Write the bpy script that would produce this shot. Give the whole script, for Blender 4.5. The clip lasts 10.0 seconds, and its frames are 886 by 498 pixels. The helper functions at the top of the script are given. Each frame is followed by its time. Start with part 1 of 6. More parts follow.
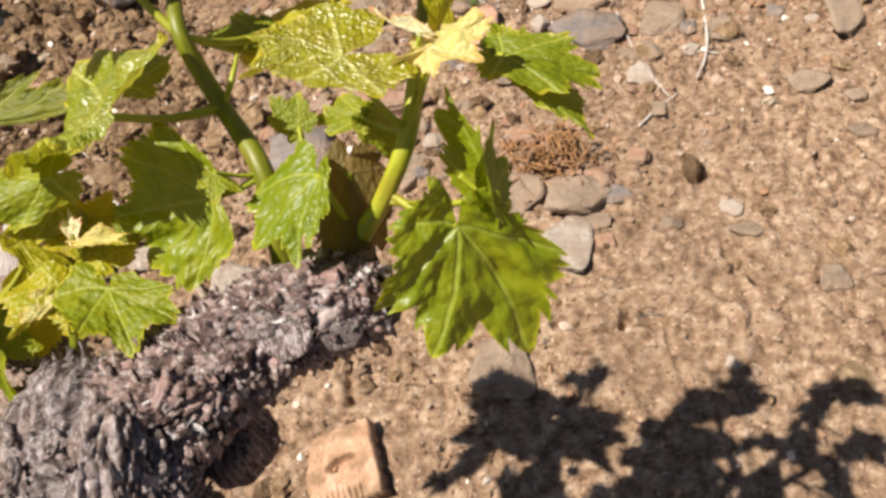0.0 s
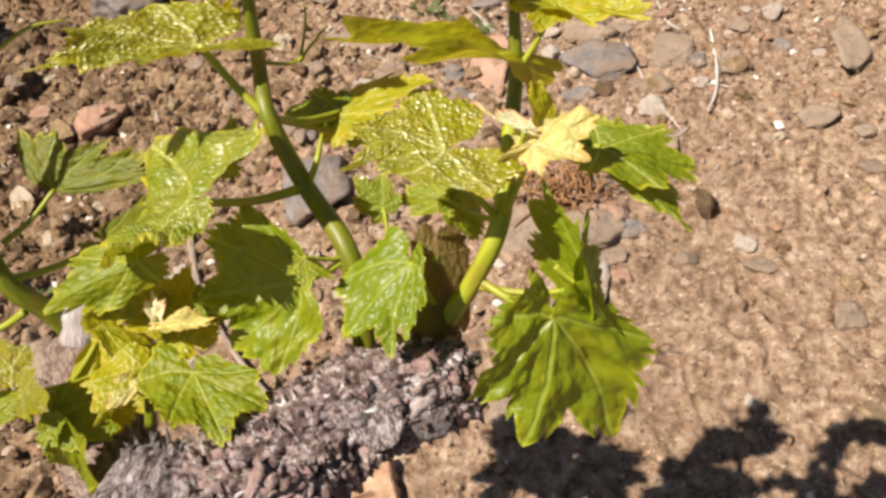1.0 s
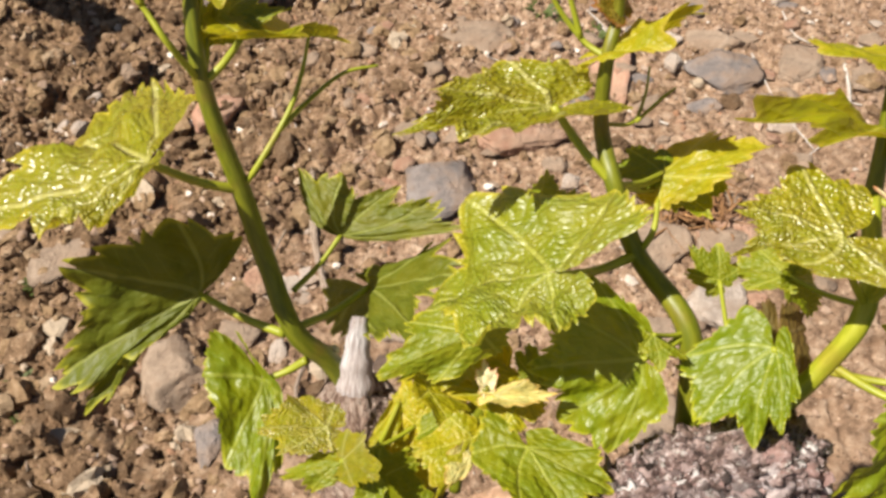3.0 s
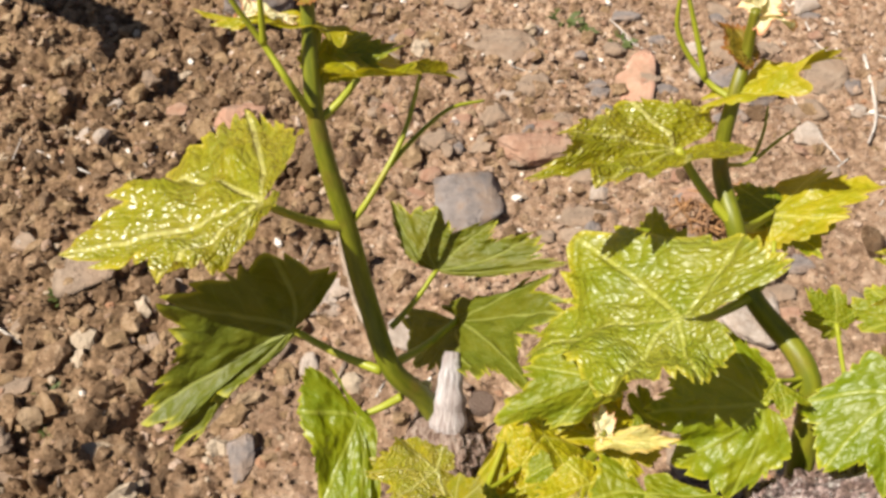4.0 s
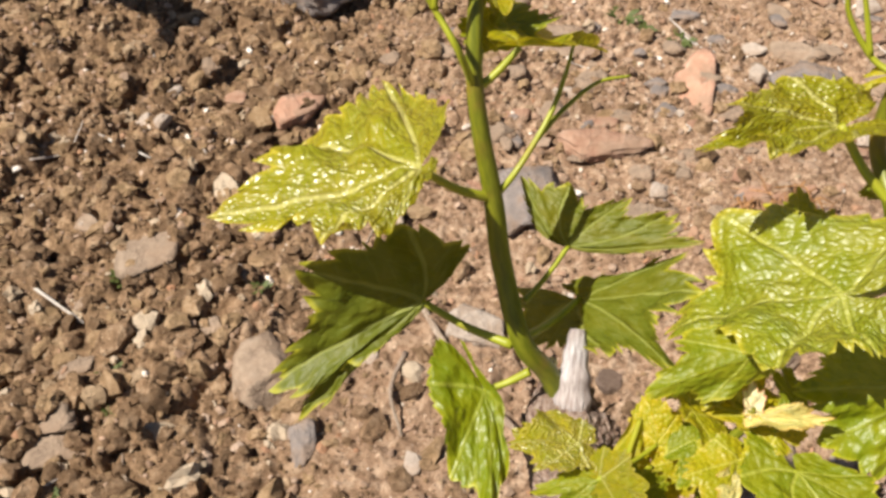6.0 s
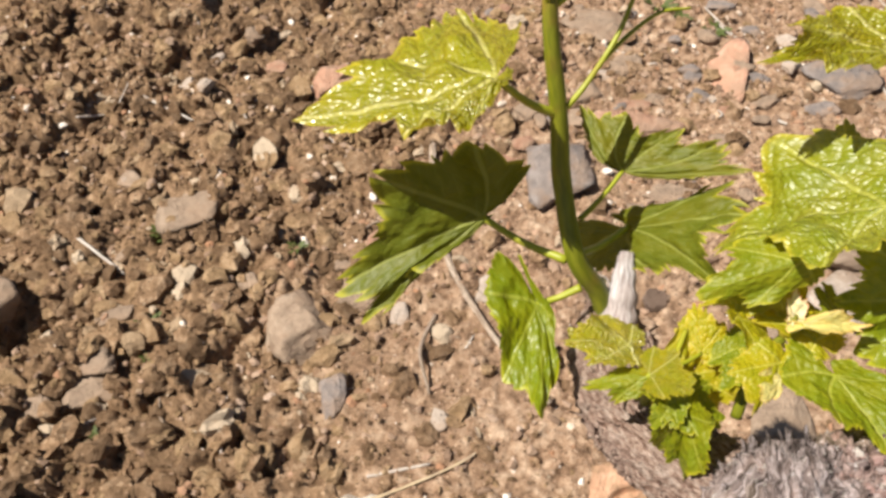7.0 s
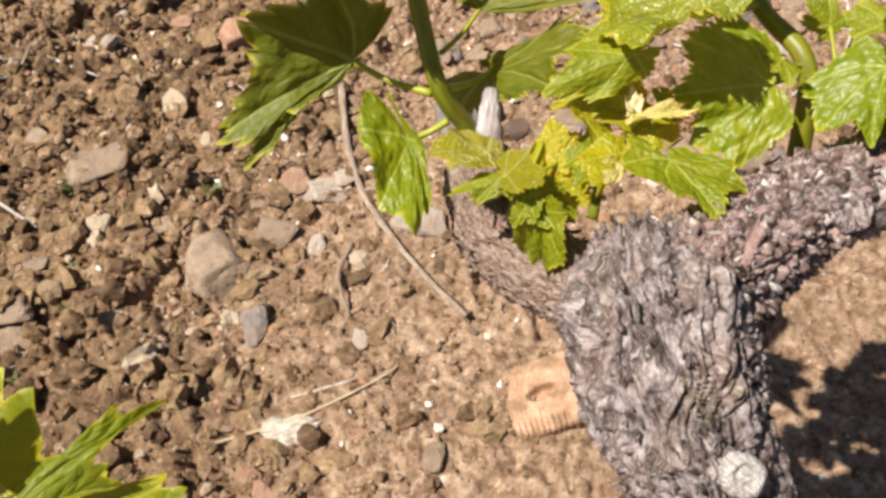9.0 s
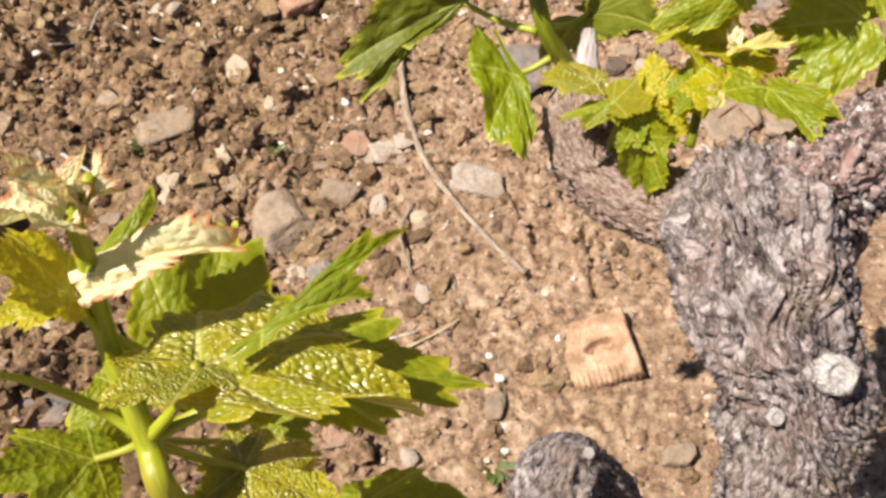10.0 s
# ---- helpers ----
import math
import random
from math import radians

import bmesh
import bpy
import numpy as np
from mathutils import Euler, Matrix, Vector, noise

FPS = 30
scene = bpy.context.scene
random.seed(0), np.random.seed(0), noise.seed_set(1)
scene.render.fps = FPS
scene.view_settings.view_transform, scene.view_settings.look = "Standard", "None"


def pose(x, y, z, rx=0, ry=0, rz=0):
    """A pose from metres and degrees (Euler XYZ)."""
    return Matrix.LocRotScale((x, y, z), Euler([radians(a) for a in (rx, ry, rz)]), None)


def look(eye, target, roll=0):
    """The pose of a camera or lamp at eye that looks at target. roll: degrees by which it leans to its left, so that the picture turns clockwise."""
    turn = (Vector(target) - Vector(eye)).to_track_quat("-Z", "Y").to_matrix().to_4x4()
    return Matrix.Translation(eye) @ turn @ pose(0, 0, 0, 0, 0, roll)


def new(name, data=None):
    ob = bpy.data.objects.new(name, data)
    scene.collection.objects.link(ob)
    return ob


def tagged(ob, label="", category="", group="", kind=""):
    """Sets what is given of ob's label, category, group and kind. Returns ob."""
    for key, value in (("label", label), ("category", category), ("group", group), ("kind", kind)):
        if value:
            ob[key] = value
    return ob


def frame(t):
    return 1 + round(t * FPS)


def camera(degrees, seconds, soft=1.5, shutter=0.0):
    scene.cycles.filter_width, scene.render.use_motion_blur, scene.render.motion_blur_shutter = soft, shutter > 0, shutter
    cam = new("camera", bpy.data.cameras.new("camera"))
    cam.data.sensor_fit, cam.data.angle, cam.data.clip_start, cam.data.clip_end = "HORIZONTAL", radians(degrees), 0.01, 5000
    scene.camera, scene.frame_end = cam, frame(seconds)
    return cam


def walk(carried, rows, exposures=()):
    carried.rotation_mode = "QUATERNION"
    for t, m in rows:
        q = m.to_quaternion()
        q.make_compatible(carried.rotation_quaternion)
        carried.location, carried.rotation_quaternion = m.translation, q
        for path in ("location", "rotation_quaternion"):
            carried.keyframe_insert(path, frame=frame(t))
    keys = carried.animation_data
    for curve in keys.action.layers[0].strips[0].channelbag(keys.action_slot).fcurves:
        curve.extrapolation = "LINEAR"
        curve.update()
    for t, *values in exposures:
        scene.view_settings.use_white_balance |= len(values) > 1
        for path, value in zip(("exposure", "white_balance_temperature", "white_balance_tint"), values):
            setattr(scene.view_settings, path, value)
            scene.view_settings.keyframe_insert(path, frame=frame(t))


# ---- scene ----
cam = camera(54.3, 10.0, soft=3.0)
PATH = [
    (0, (0.157, 0.103, 1.19), (0.074, 1.347, -0.374), -6.9),
    (0.5, (0.131, 0.125, 1.204), (0.089, 1.381, -0.352), -5.1),
    (1, (0.096, 0.142, 1.222), (0.061, 1.396, -0.335), -4.6),
    (1.5, (0.046, 0.156, 1.223), (-0.022, 1.402, -0.339), -4.9),
    (2, (-0.005, 0.173, 1.226), (-0.095, 1.415, -0.339), -5.2),
    (2.5, (-0.043, 0.187, 1.237), (-0.149, 1.416, -0.337), -4.8),
    (4, (-0.155, 0.221, 1.256), (-0.231, 1.441, -0.327), -3.4),
    (4.5, (-0.173, 0.236, 1.263), (-0.249, 1.473, -0.307), -3.5),
    (5, (-0.202, 0.243, 1.261), (-0.295, 1.478, -0.309), -3.8),
    (5.5, (-0.227, 0.232, 1.262), (-0.329, 1.473, -0.303), -3.3),
    (6, (-0.23, 0.204, 1.248), (-0.348, 1.426, -0.331), -3.3),
    (6.2, (-0.229, 0.188, 1.246), (-0.351, 1.395, -0.343), -3.2),
    (7.3, (-0.264, 0.116, 1.239), (-0.42, 1.339, -0.336), -1.7),
    (7.5, (-0.264, 0.105, 1.234), (-0.422, 1.316, -0.35), -2.1),
    (8, (-0.242, 0.075, 1.214), (-0.358, 1.27, -0.385), -2.0),
    (8.5, (-0.217, 0.049, 1.202), (-0.287, 1.248, -0.396), -0.8),
    (9, (-0.205, 0.024, 1.202), (-0.219, 1.234, -0.39), -0.8),
    (9.5, (-0.233, -0.014, 1.195), (-0.257, 1.169, -0.417), -1.0),
    (10, (-0.267, -0.044, 1.213), (-0.333, 1.141, -0.396), -2.0),
]
EXPOSURES = [(0, 0.81), (4, 0.81), (7.5, 0.83), (9, 0.85), (10, 0.98)]
walk(cam, [(t, look(eye, target, roll)) for t, eye, target, roll in PATH], EXPOSURES)

# ---- daylight: one high sun over the left shoulder, clear sky ----
SUN_FROM = Vector((-0.575, -0.18, 1.0)).normalized()
world = bpy.data.worlds.new("sky")
scene.world = world
world.use_nodes = True
sky = world.node_tree.nodes.new("ShaderNodeTexSky")
sky.sky_type, sky.sun_disc = "NISHITA", False
sky.sun_elevation = math.asin(SUN_FROM.z)
sky.sun_rotation = math.atan2(SUN_FROM.x, SUN_FROM.y)
world.node_tree.links.new(sky.outputs[0], world.node_tree.nodes["Background"].inputs[0])
world.node_tree.nodes["Background"].inputs[1].default_value = 0.036
sun = new("sun", bpy.data.lights.new("sun", "SUN"))
sun.data.energy, sun.data.angle, sun.data.color = 5.0, radians(0.53), (1.0, 0.94, 0.84)
sun.matrix_basis = look(SUN_FROM * 10, (0, 0, 0))


# ---- small node helpers ----
class Mat:
    """A node material under construction."""

    def __init__(self, name):
        self.m = bpy.data.materials.new(name)
        self.m.use_nodes = True
        self.t = self.m.node_tree
        self.p = self.t.nodes["Principled BSDF"]
        self.out = self.t.nodes["Material Output"]

    def node(self, kind, operation="", feature="", data_type="", blend_type="", interpolation_type="", attribute_name=""):
        n = self.t.nodes.new("ShaderNode" + kind)
        if operation:
            n.operation = operation
        if feature:
            n.feature = feature
        if data_type:
            n.data_type = data_type
        if blend_type:
            n.blend_type = blend_type
        if interpolation_type:
            n.interpolation_type = interpolation_type
        if attribute_name:
            n.attribute_name = attribute_name
        return n

    def put(self, socket, value):
        if isinstance(value, bpy.types.NodeSocket):
            self.t.links.new(value, socket)
        else:
            socket.default_value = value

    def math(self, op, a, b=0.0, c=0.0):
        n = self.node("Math", operation=op)
        for s, v in zip(n.inputs, (a, b, c)):
            self.put(s, v)
        return n.outputs[0]

    def noise(self, vec, scale, detail=4.0, rough=0.55):
        n = self.node("TexNoise")
        self.put(n.inputs["Vector"], vec)
        n.inputs["Scale"].default_value, n.inputs["Detail"].default_value, n.inputs["Roughness"].default_value = scale, detail, rough
        return n.outputs[0]

    def voronoi(self, vec, scale, feature="F1", out=0):
        n = self.node("TexVoronoi", feature=feature)
        self.put(n.inputs["Vector"], vec)
        n.inputs["Scale"].default_value = scale
        return n.outputs[out]

    def ramp(self, fac, *stops):
        n = self.node("ValToRGB")
        e = n.color_ramp.elements
        while len(e) < len(stops):
            e.new(0.5)
        for el, (pos, col) in zip(e, stops):
            el.position, el.color = pos, (*col, 1)
        self.put(n.inputs[0], fac)
        return n.outputs[0]

    def mix(self, fac, a, b, blend="MIX"):
        n = self.node("Mix", data_type="RGBA", blend_type=blend)
        self.put(n.inputs[0], fac)
        for s, v in ((n.inputs[6], a), (n.inputs[7], b)):
            self.put(s, v if isinstance(v, bpy.types.NodeSocket) else (*v, 1))
        return n.outputs[2]

    def smooth(self, v, lo, hi, a=0.0, b=1.0):
        n = self.node("MapRange", interpolation_type="SMOOTHSTEP")
        for s, x in zip(n.inputs, (v, lo, hi, a, b)):
            self.put(s, x)
        return n.outputs[0]

    def bump(self, height, strength, distance):
        n = self.node("Bump")
        n.inputs["Strength"].default_value, n.inputs["Distance"].default_value = strength, distance
        self.put(n.inputs["Height"], height)
        return n.outputs[0]

    def coords(self, which="Object"):
        return self.node("TexCoord").outputs[which]

    def stretched(self, vec, sx, sy, sz):
        n = self.node("Mapping")
        self.put(n.inputs[0], vec)
        n.inputs[3].default_value = (sx, sy, sz)
        return n.outputs[0]

    def attr(self, name):
        return self.node("Attribute", attribute_name=name).outputs["Fac"]

    def done(self, color, rough, normal=None, spec=0.3):
        self.put(self.p.inputs["Base Color"], color)
        self.put(self.p.inputs["Roughness"], rough)
        self.p.inputs["Specular IOR Level"].default_value = spec
        if normal is not None:
            self.put(self.p.inputs["Normal"], normal)
        return self.m


# ---- materials ----
def soil_material(name, dark, mid, light, island, tilled=None):
    k = Mat(name)
    pos = k.node("NewGeometry").outputs["Position"]
    big = k.noise(pos, 3.0, 3)
    fine = k.noise(pos, 44, 6, 0.65)
    grit = k.noise(pos, 330, 4, 0.7)
    col = k.ramp(fine, (0.33, dark), (0.5, mid), (0.68, light))
    col = k.mix(k.smooth(big, 0.35, 0.7, 0.0, 0.45), col, tuple(c * 0.72 for c in mid))
    col = k.mix(k.smooth(grit, 0.58, 0.75, 0.0, 0.6), col, tuple(min(1, c * 1.5) for c in light))
    specks = k.noise(pos, 140, 2, 0.5)
    col = k.mix(k.smooth(specks, 0.40, 0.28, 0.0, 0.8), col, tuple(c * 0.6 for c in dark))
    chips = k.noise(pos, 105, 1, 0.4)
    col = k.mix(k.smooth(chips, 0.68, 0.74, 0.0, 0.6), col, tuple(min(1, c * 1.25) for c in light))
    if tilled:
        col = k.mix(k.smooth(k.attr("rim"), 0.45, 1.0, 0.0, 0.75), col, k.ramp(fine, (0.3, tuple(c * 0.5 for c in tilled)), (0.55, tilled), (0.8, tuple(c * 1.7 for c in tilled))))
    if island:
        r = k.math("FRACT", k.math("ADD", k.node("NewGeometry").outputs["Random Per Island"], k.node("ObjectInfo").outputs["Random"]))
        col = k.mix(k.smooth(r, 0.0, 0.55, 0.65, 0.0), col, tuple(c * 0.75 for c in dark))
        col = k.mix(k.smooth(r, 0.55, 0.75, 0.0, 0.35), col, (0.37, 0.255, 0.13))
        col = k.mix(k.smooth(r, 0.93, 0.99, 0.0, 0.75), col, (0.62, 0.50, 0.37))
    h = k.math("ADD", k.math("MULTIPLY", fine, 1.0), k.math("MULTIPLY", grit, 0.45))
    return k.done(col, 0.95, k.bump(h, 1.0, 0.011), 0.1)


def stone_material(name, a, b, c):
    k = Mat(name)
    v = k.coords()
    r = k.node("ObjectInfo").outputs["Random"]
    n1 = k.noise(v, 35, 6, 0.6)
    n2 = k.noise(v, 240, 4, 0.7)
    col = k.ramp(n1, (0.3, a), (0.52, b), (0.75, c))
    col = k.mix(k.smooth(n2, 0.5, 0.75, 0, 0.5), col, c)
    col = k.mix(k.math("MULTIPLY", r, 0.35), col, tuple(x * 0.6 for x in a))
    dust = k.noise(v, 22, 5)
    col = k.mix(k.smooth(dust, 0.40, 0.66, 0, 0.65), col, (0.31, 0.205, 0.135))
    return k.done(col, 0.88, k.bump(k.math("ADD", n1, k.math("MULTIPLY", n2, 0.4)), 1.0, 0.013), 0.2)


soil = soil_material("soil", (0.135, 0.076, 0.045), (0.37, 0.236, 0.150), (0.62, 0.455, 0.325), False, (0.250, 0.153, 0.080))
clod = soil_material("clods", (0.115, 0.068, 0.037), (0.300, 0.186, 0.107), (0.52, 0.365, 0.235), True)
stone_tan = stone_material("stone_tan", (0.24, 0.168, 0.118), (0.37, 0.272, 0.195), (0.48, 0.37, 0.28))
stone_grey = stone_material("stone_grey", (0.175, 0.148, 0.135), (0.285, 0.238, 0.215), (0.40, 0.345, 0.315))
stone_pale = stone_material("stone_pale", (0.37, 0.29, 0.23), (0.53, 0.435, 0.36), (0.70, 0.62, 0.54))
stone_rust = stone_material("stone_rust", (0.31, 0.16, 0.10), (0.43, 0.255, 0.172), (0.54, 0.37, 0.275))

terracotta = stone_material("terracotta", (0.46, 0.24, 0.155), (0.58, 0.33, 0.225), (0.68, 0.43, 0.32))


def gravel_material():
    k = Mat("gravel")
    pos = k.node("NewGeometry").outputs["Position"]
    r = k.node("NewGeometry").outputs["Random Per Island"]
    col = k.ramp(r, (0.0, (0.17, 0.11, 0.075)), (0.3, (0.30, 0.20, 0.135)), (0.6, (0.33, 0.235, 0.17)), (0.82, (0.32, 0.165, 0.09)), (0.92, (0.55, 0.45, 0.36)), (1.0, (0.80, 0.73, 0.65)))
    n = k.noise(pos, 180, 5, 0.65)
    col = k.mix(k.smooth(n, 0.4, 0.7, 0, 0.5), col, (0.20, 0.12, 0.075))
    return k.done(col, 0.9, k.bump(n, 0.5, 0.004), 0.2)


gravel = gravel_material()


def wood_material(name, a, b, c, stretch, lichen=0.0, flaky=False, swirl=0.0, harsh=1.0):
    k = Mat(name)
    pos = k.node("NewGeometry").outputs["Position"]
    warp = k.node("VectorMath", operation="MULTIPLY_ADD")
    bend = k.node("TexNoise")
    k.put(bend.inputs["Vector"], pos)
    bend.inputs["Scale"].default_value = 38.0
    k.put(warp.inputs[0], bend.outputs["Color"])
    warp.inputs[1].default_value = (swirl, swirl, 0)
    k.put(warp.inputs[2], k.coords("UV"))
    uv = warp.outputs[0]
    grain = k.noise(k.stretched(uv, *stretch), 1.0, 8, 0.68)
    fine = k.noise(k.stretched(uv, stretch[0] * 3.1, stretch[1] * 2.2, 1), 1.0, 6, 0.7)
    patch = k.noise(pos, 30, 4)
    col = k.ramp(grain, (0.40, a), (0.50, b), (0.60, c))
    col = k.mix(k.smooth(fine, 0.52, 0.62, 0, 0.7 * harsh), col, tuple(min(1.0, x * 1.45) for x in c))
    col = k.mix(k.smooth(fine, 0.46, 0.38, 0, 0.75 * harsh), col, tuple(x * 0.45 for x in a))
    col = k.mix(k.smooth(patch, 0.48, 0.62, 0, 0.35), col, (0.30, 0.20, 0.16))
    tone = k.math("FRACT", k.math("ADD", k.node("ObjectInfo").outputs["Random"], k.node("NewGeometry").outputs["Random Per Island"]))
    if flaky:
        col = k.mix(k.smooth(tone, 0.0, 0.45, 0.9, 0.0), col, (0.050, 0.034, 0.028))
        col = k.mix(k.smooth(tone, 0.55, 0.7, 0.0, 0.75), col, (0.44, 0.26, 0.225))
        col = k.mix(k.smooth(tone, 0.88, 0.95, 0.0, 0.85), col, (0.82, 0.78, 0.75))
    if lichen:
        spots = k.noise(pos, 150, 4, 0.6)
        col = k.mix(k.smooth(spots, 0.60, 0.66, 0, lichen), col, (0.62, 0.58, 0.52))
    h = k.math("ADD", grain, k.math("MULTIPLY", fine, 0.6))
    moss = k.noise(pos, 17, 3)
    if swirl:
        col = k.mix(k.smooth(moss, 0.54, 0.68, 0, 0.5), col, (0.26, 0.195, 0.12))
        flecks = k.noise(pos, 290, 2, 0.5)
        col = k.mix(k.smooth(flecks, 0.68, 0.72, 0, 0.45), col, (0.72, 0.68, 0.66))
    return k.done(col, 0.62 if flaky else 0.84, k.bump(h, 0.35 + 0.65 * harsh, 0.006), 0.35 if flaky else 0.2)


bark = wood_material("bark", (0.054, 0.039, 0.034), (0.228, 0.177, 0.164), (0.43, 0.365, 0.358), (22, 5.5, 1), 0.4, False, 0.16, 1.0)
bark_block = wood_material("bark_block", (0.028, 0.018, 0.015), (0.17, 0.108, 0.094), (0.40, 0.30, 0.275), (10, 7, 1), 0.7, False, 0.06)
bark_strip = wood_material("bark_strip", (0.07, 0.045, 0.040), (0.33, 0.232, 0.215), (0.72, 0.62, 0.60), (5, 2.2, 1), 0.6, True, 0.05)
old_wood = wood_material("old_wood", (0.16, 0.09, 0.065), (0.32, 0.215, 0.165), (0.46, 0.36, 0.30), (24, 7, 1))
dead_wood = wood_material("dead_wood", (0.46, 0.39, 0.32), (0.60, 0.53, 0.46), (0.70, 0.65, 0.59), (8, 2, 1), harsh=0.4)
straw_tan = wood_material("straw_tan", (0.42, 0.31, 0.18), (0.54, 0.42, 0.27), (0.64, 0.53, 0.37), (8, 2, 1), harsh=0.3)
twig_wood = wood_material("twig_wood", (0.27, 0.18, 0.12), (0.45, 0.34, 0.25), (0.60, 0.49, 0.39), (8, 2, 1))
spur_wood = wood_material("spur_wood", (0.34, 0.29, 0.28), (0.50, 0.45, 0.44), (0.64, 0.60, 0.59), (10, 4, 1), harsh=0.6)
cut_wood = wood_material("cut_wood", (0.36, 0.30, 0.27), (0.54, 0.49, 0.46), (0.70, 0.66, 0.64), (5, 5, 1), harsh=0.7)


def leaf_material(name, base, vein, rim, gloss, thin, rim_from=0.8, wax=0.15):
    """A vine leaf: branching veins from the stalk, blistered skin between them, light shining through."""
    k = Mat(name)
    uv = k.node("SeparateXYZ")
    k.put(uv.inputs[0], k.coords("UV"))
    x, y = k.math("ABSOLUTE", uv.outputs[0]), uv.outputs[1]
    best, along = None, None
    for deg in (0, 48, 100):
        s, c = math.sin(radians(deg)), math.cos(radians(deg))
        d = k.math("ABSOLUTE", k.math("SUBTRACT", k.math("MULTIPLY", x, c), k.math("MULTIPLY", y, s)))
        a = k.math("ADD", k.math("MULTIPLY", x, s), k.math("MULTIPLY", y, c))
        d = k.math("ADD", d, k.math("MULTIPLY", k.math("LESS_THAN", a, 0.0), 9.0))
        if best is None:
            best, along = d, a
        else:
            less = k.math("LESS_THAN", d, best)
            along = k.math("ADD", k.math("MULTIPLY", a, less), k.math("MULTIPLY", along, k.math("SUBTRACT", 1.0, less)))
            best = k.math("MINIMUM", d, best)
    main = k.smooth(best, 0.008, 0.027, 1.0, 0.0)
    wob = k.math("MULTIPLY", k.noise(k.coords("UV"), 5.0, 2), 0.12)
    phase = k.math("FRACT", k.math("DIVIDE", k.math("ADD", k.math("SUBTRACT", along, k.math("MULTIPLY", best, 0.95)), wob), 0.15))
    side = k.math("ABSOLUTE", k.math("SUBTRACT", phase, 0.5))
    second = k.smooth(side, 0.44, 0.5, 0.0, 0.30)
    veins = k.math("MAXIMUM", main, second)
    swim = k.node("VectorMath", operation="MULTIPLY_ADD")
    drift = k.node("TexNoise")
    k.put(drift.inputs["Vector"], k.coords("UV"))
    drift.inputs["Scale"].default_value = 6.0
    k.put(swim.inputs[0], drift.outputs["Color"])
    swim.inputs[1].default_value = (0.10, 0.10, 0)
    k.put(swim.inputs[2], k.coords("UV"))
    dome = k.math("SUBTRACT", 1.0, k.voronoi(swim.outputs[0], 25.0 if gloss > 0.9 else 11.0))
    cells = k.math("ADD", k.math("MULTIPLY", dome, 0.7), k.math("MULTIPLY", k.noise(k.coords("UV"), 11.0, 1.0, 0.4), 0.5))
    tiny = k.noise(k.coords("UV"), 42.0, 3)
    r = k.node("ObjectInfo").outputs["Random"]
    blot = k.noise(k.coords("UV"), 3.2, 4)
    col = k.mix(k.smooth(blot, 0.35, 0.65, 0.0, 0.7), base, tuple(c * m for c, m in zip(base, (1.6, 1.25, 1.1))))
    col = k.mix(k.math("MULTIPLY", r, 0.5), col, tuple(c * m for c, m in zip(base, (0.72, 0.82, 0.75))))
    col = k.mix(k.smooth(tiny, 0.55, 0.75, 0, 0.3), col, tuple(c * 1.3 for c in base))
    col = k.mix(k.math("MULTIPLY", veins, 0.85), col, vein)
    edge = k.attr("rim")
    rag = k.math("ADD", edge, k.math("MULTIPLY", k.math("SUBTRACT", blot, 0.5), 0.25))
    col = k.mix(k.smooth(rag, rim_from, 1.0, 0.0, 0.85), col, rim)
    pillow = k.smooth(side, 0.15, 0.5, 1.0, 0.0)
    puff = k.math("SUBTRACT", k.math("MULTIPLY", cells, 1.6), k.math("MULTIPLY", main, 0.7))
    puff = k.math("ADD", puff, k.math("MULTIPLY", pillow, 0.12))
    puff = k.math("ADD", puff, k.math("MULTIPLY", tiny, 0.2))
    satin = 0.5 * max(0.0, wax - 0.15)
    nor = k.bump(puff, 0.60 if gloss > 0.9 else 0.38, 0.0034)
    rough = k.smooth(tiny, 0.3, 0.7, 0.60 - 0.36 * gloss + satin, 0.70 - 0.34 * gloss + satin)
    k.done(col, rough, nor, 0.35 + 0.3 * gloss if gloss < 0.9 else 1.0)
    if gloss > 0.9:
        k.p.inputs["Coat Weight"].default_value, k.p.inputs["Coat Roughness"].default_value = 1.0, wax
        k.put(k.p.inputs["Coat Weight"], k.smooth(k.noise(k.coords("UV"), 2.6, 3.0), 0.44, 0.54))
        warts = k.math("ADD", dome, k.math("MULTIPLY", k.noise(k.coords("UV"), 44.0, 1.5, 0.5), 0.5))
        k.put(k.p.inputs["Coat Normal"], k.bump(warts, 1.0 - 1.4 * max(0.0, wax - 0.19), 0.0036))
    tr = k.node("BsdfTranslucent")
    k.put(tr.inputs[0], k.mix(0.5, col, tuple(min(1, c * m) for c, m in zip(base, (1.9, 1.55, 0.6)))))
    k.put(tr.inputs[1], nor)
    mixer = k.node("MixShader")
    mixer.inputs[0].default_value = thin
    k.t.links.new(k.p.outputs[0], mixer.inputs[1])
    k.t.links.new(tr.outputs[0], mixer.inputs[2])
    k.t.links.new(mixer.outputs[0], k.out.inputs[0])
    return k.m


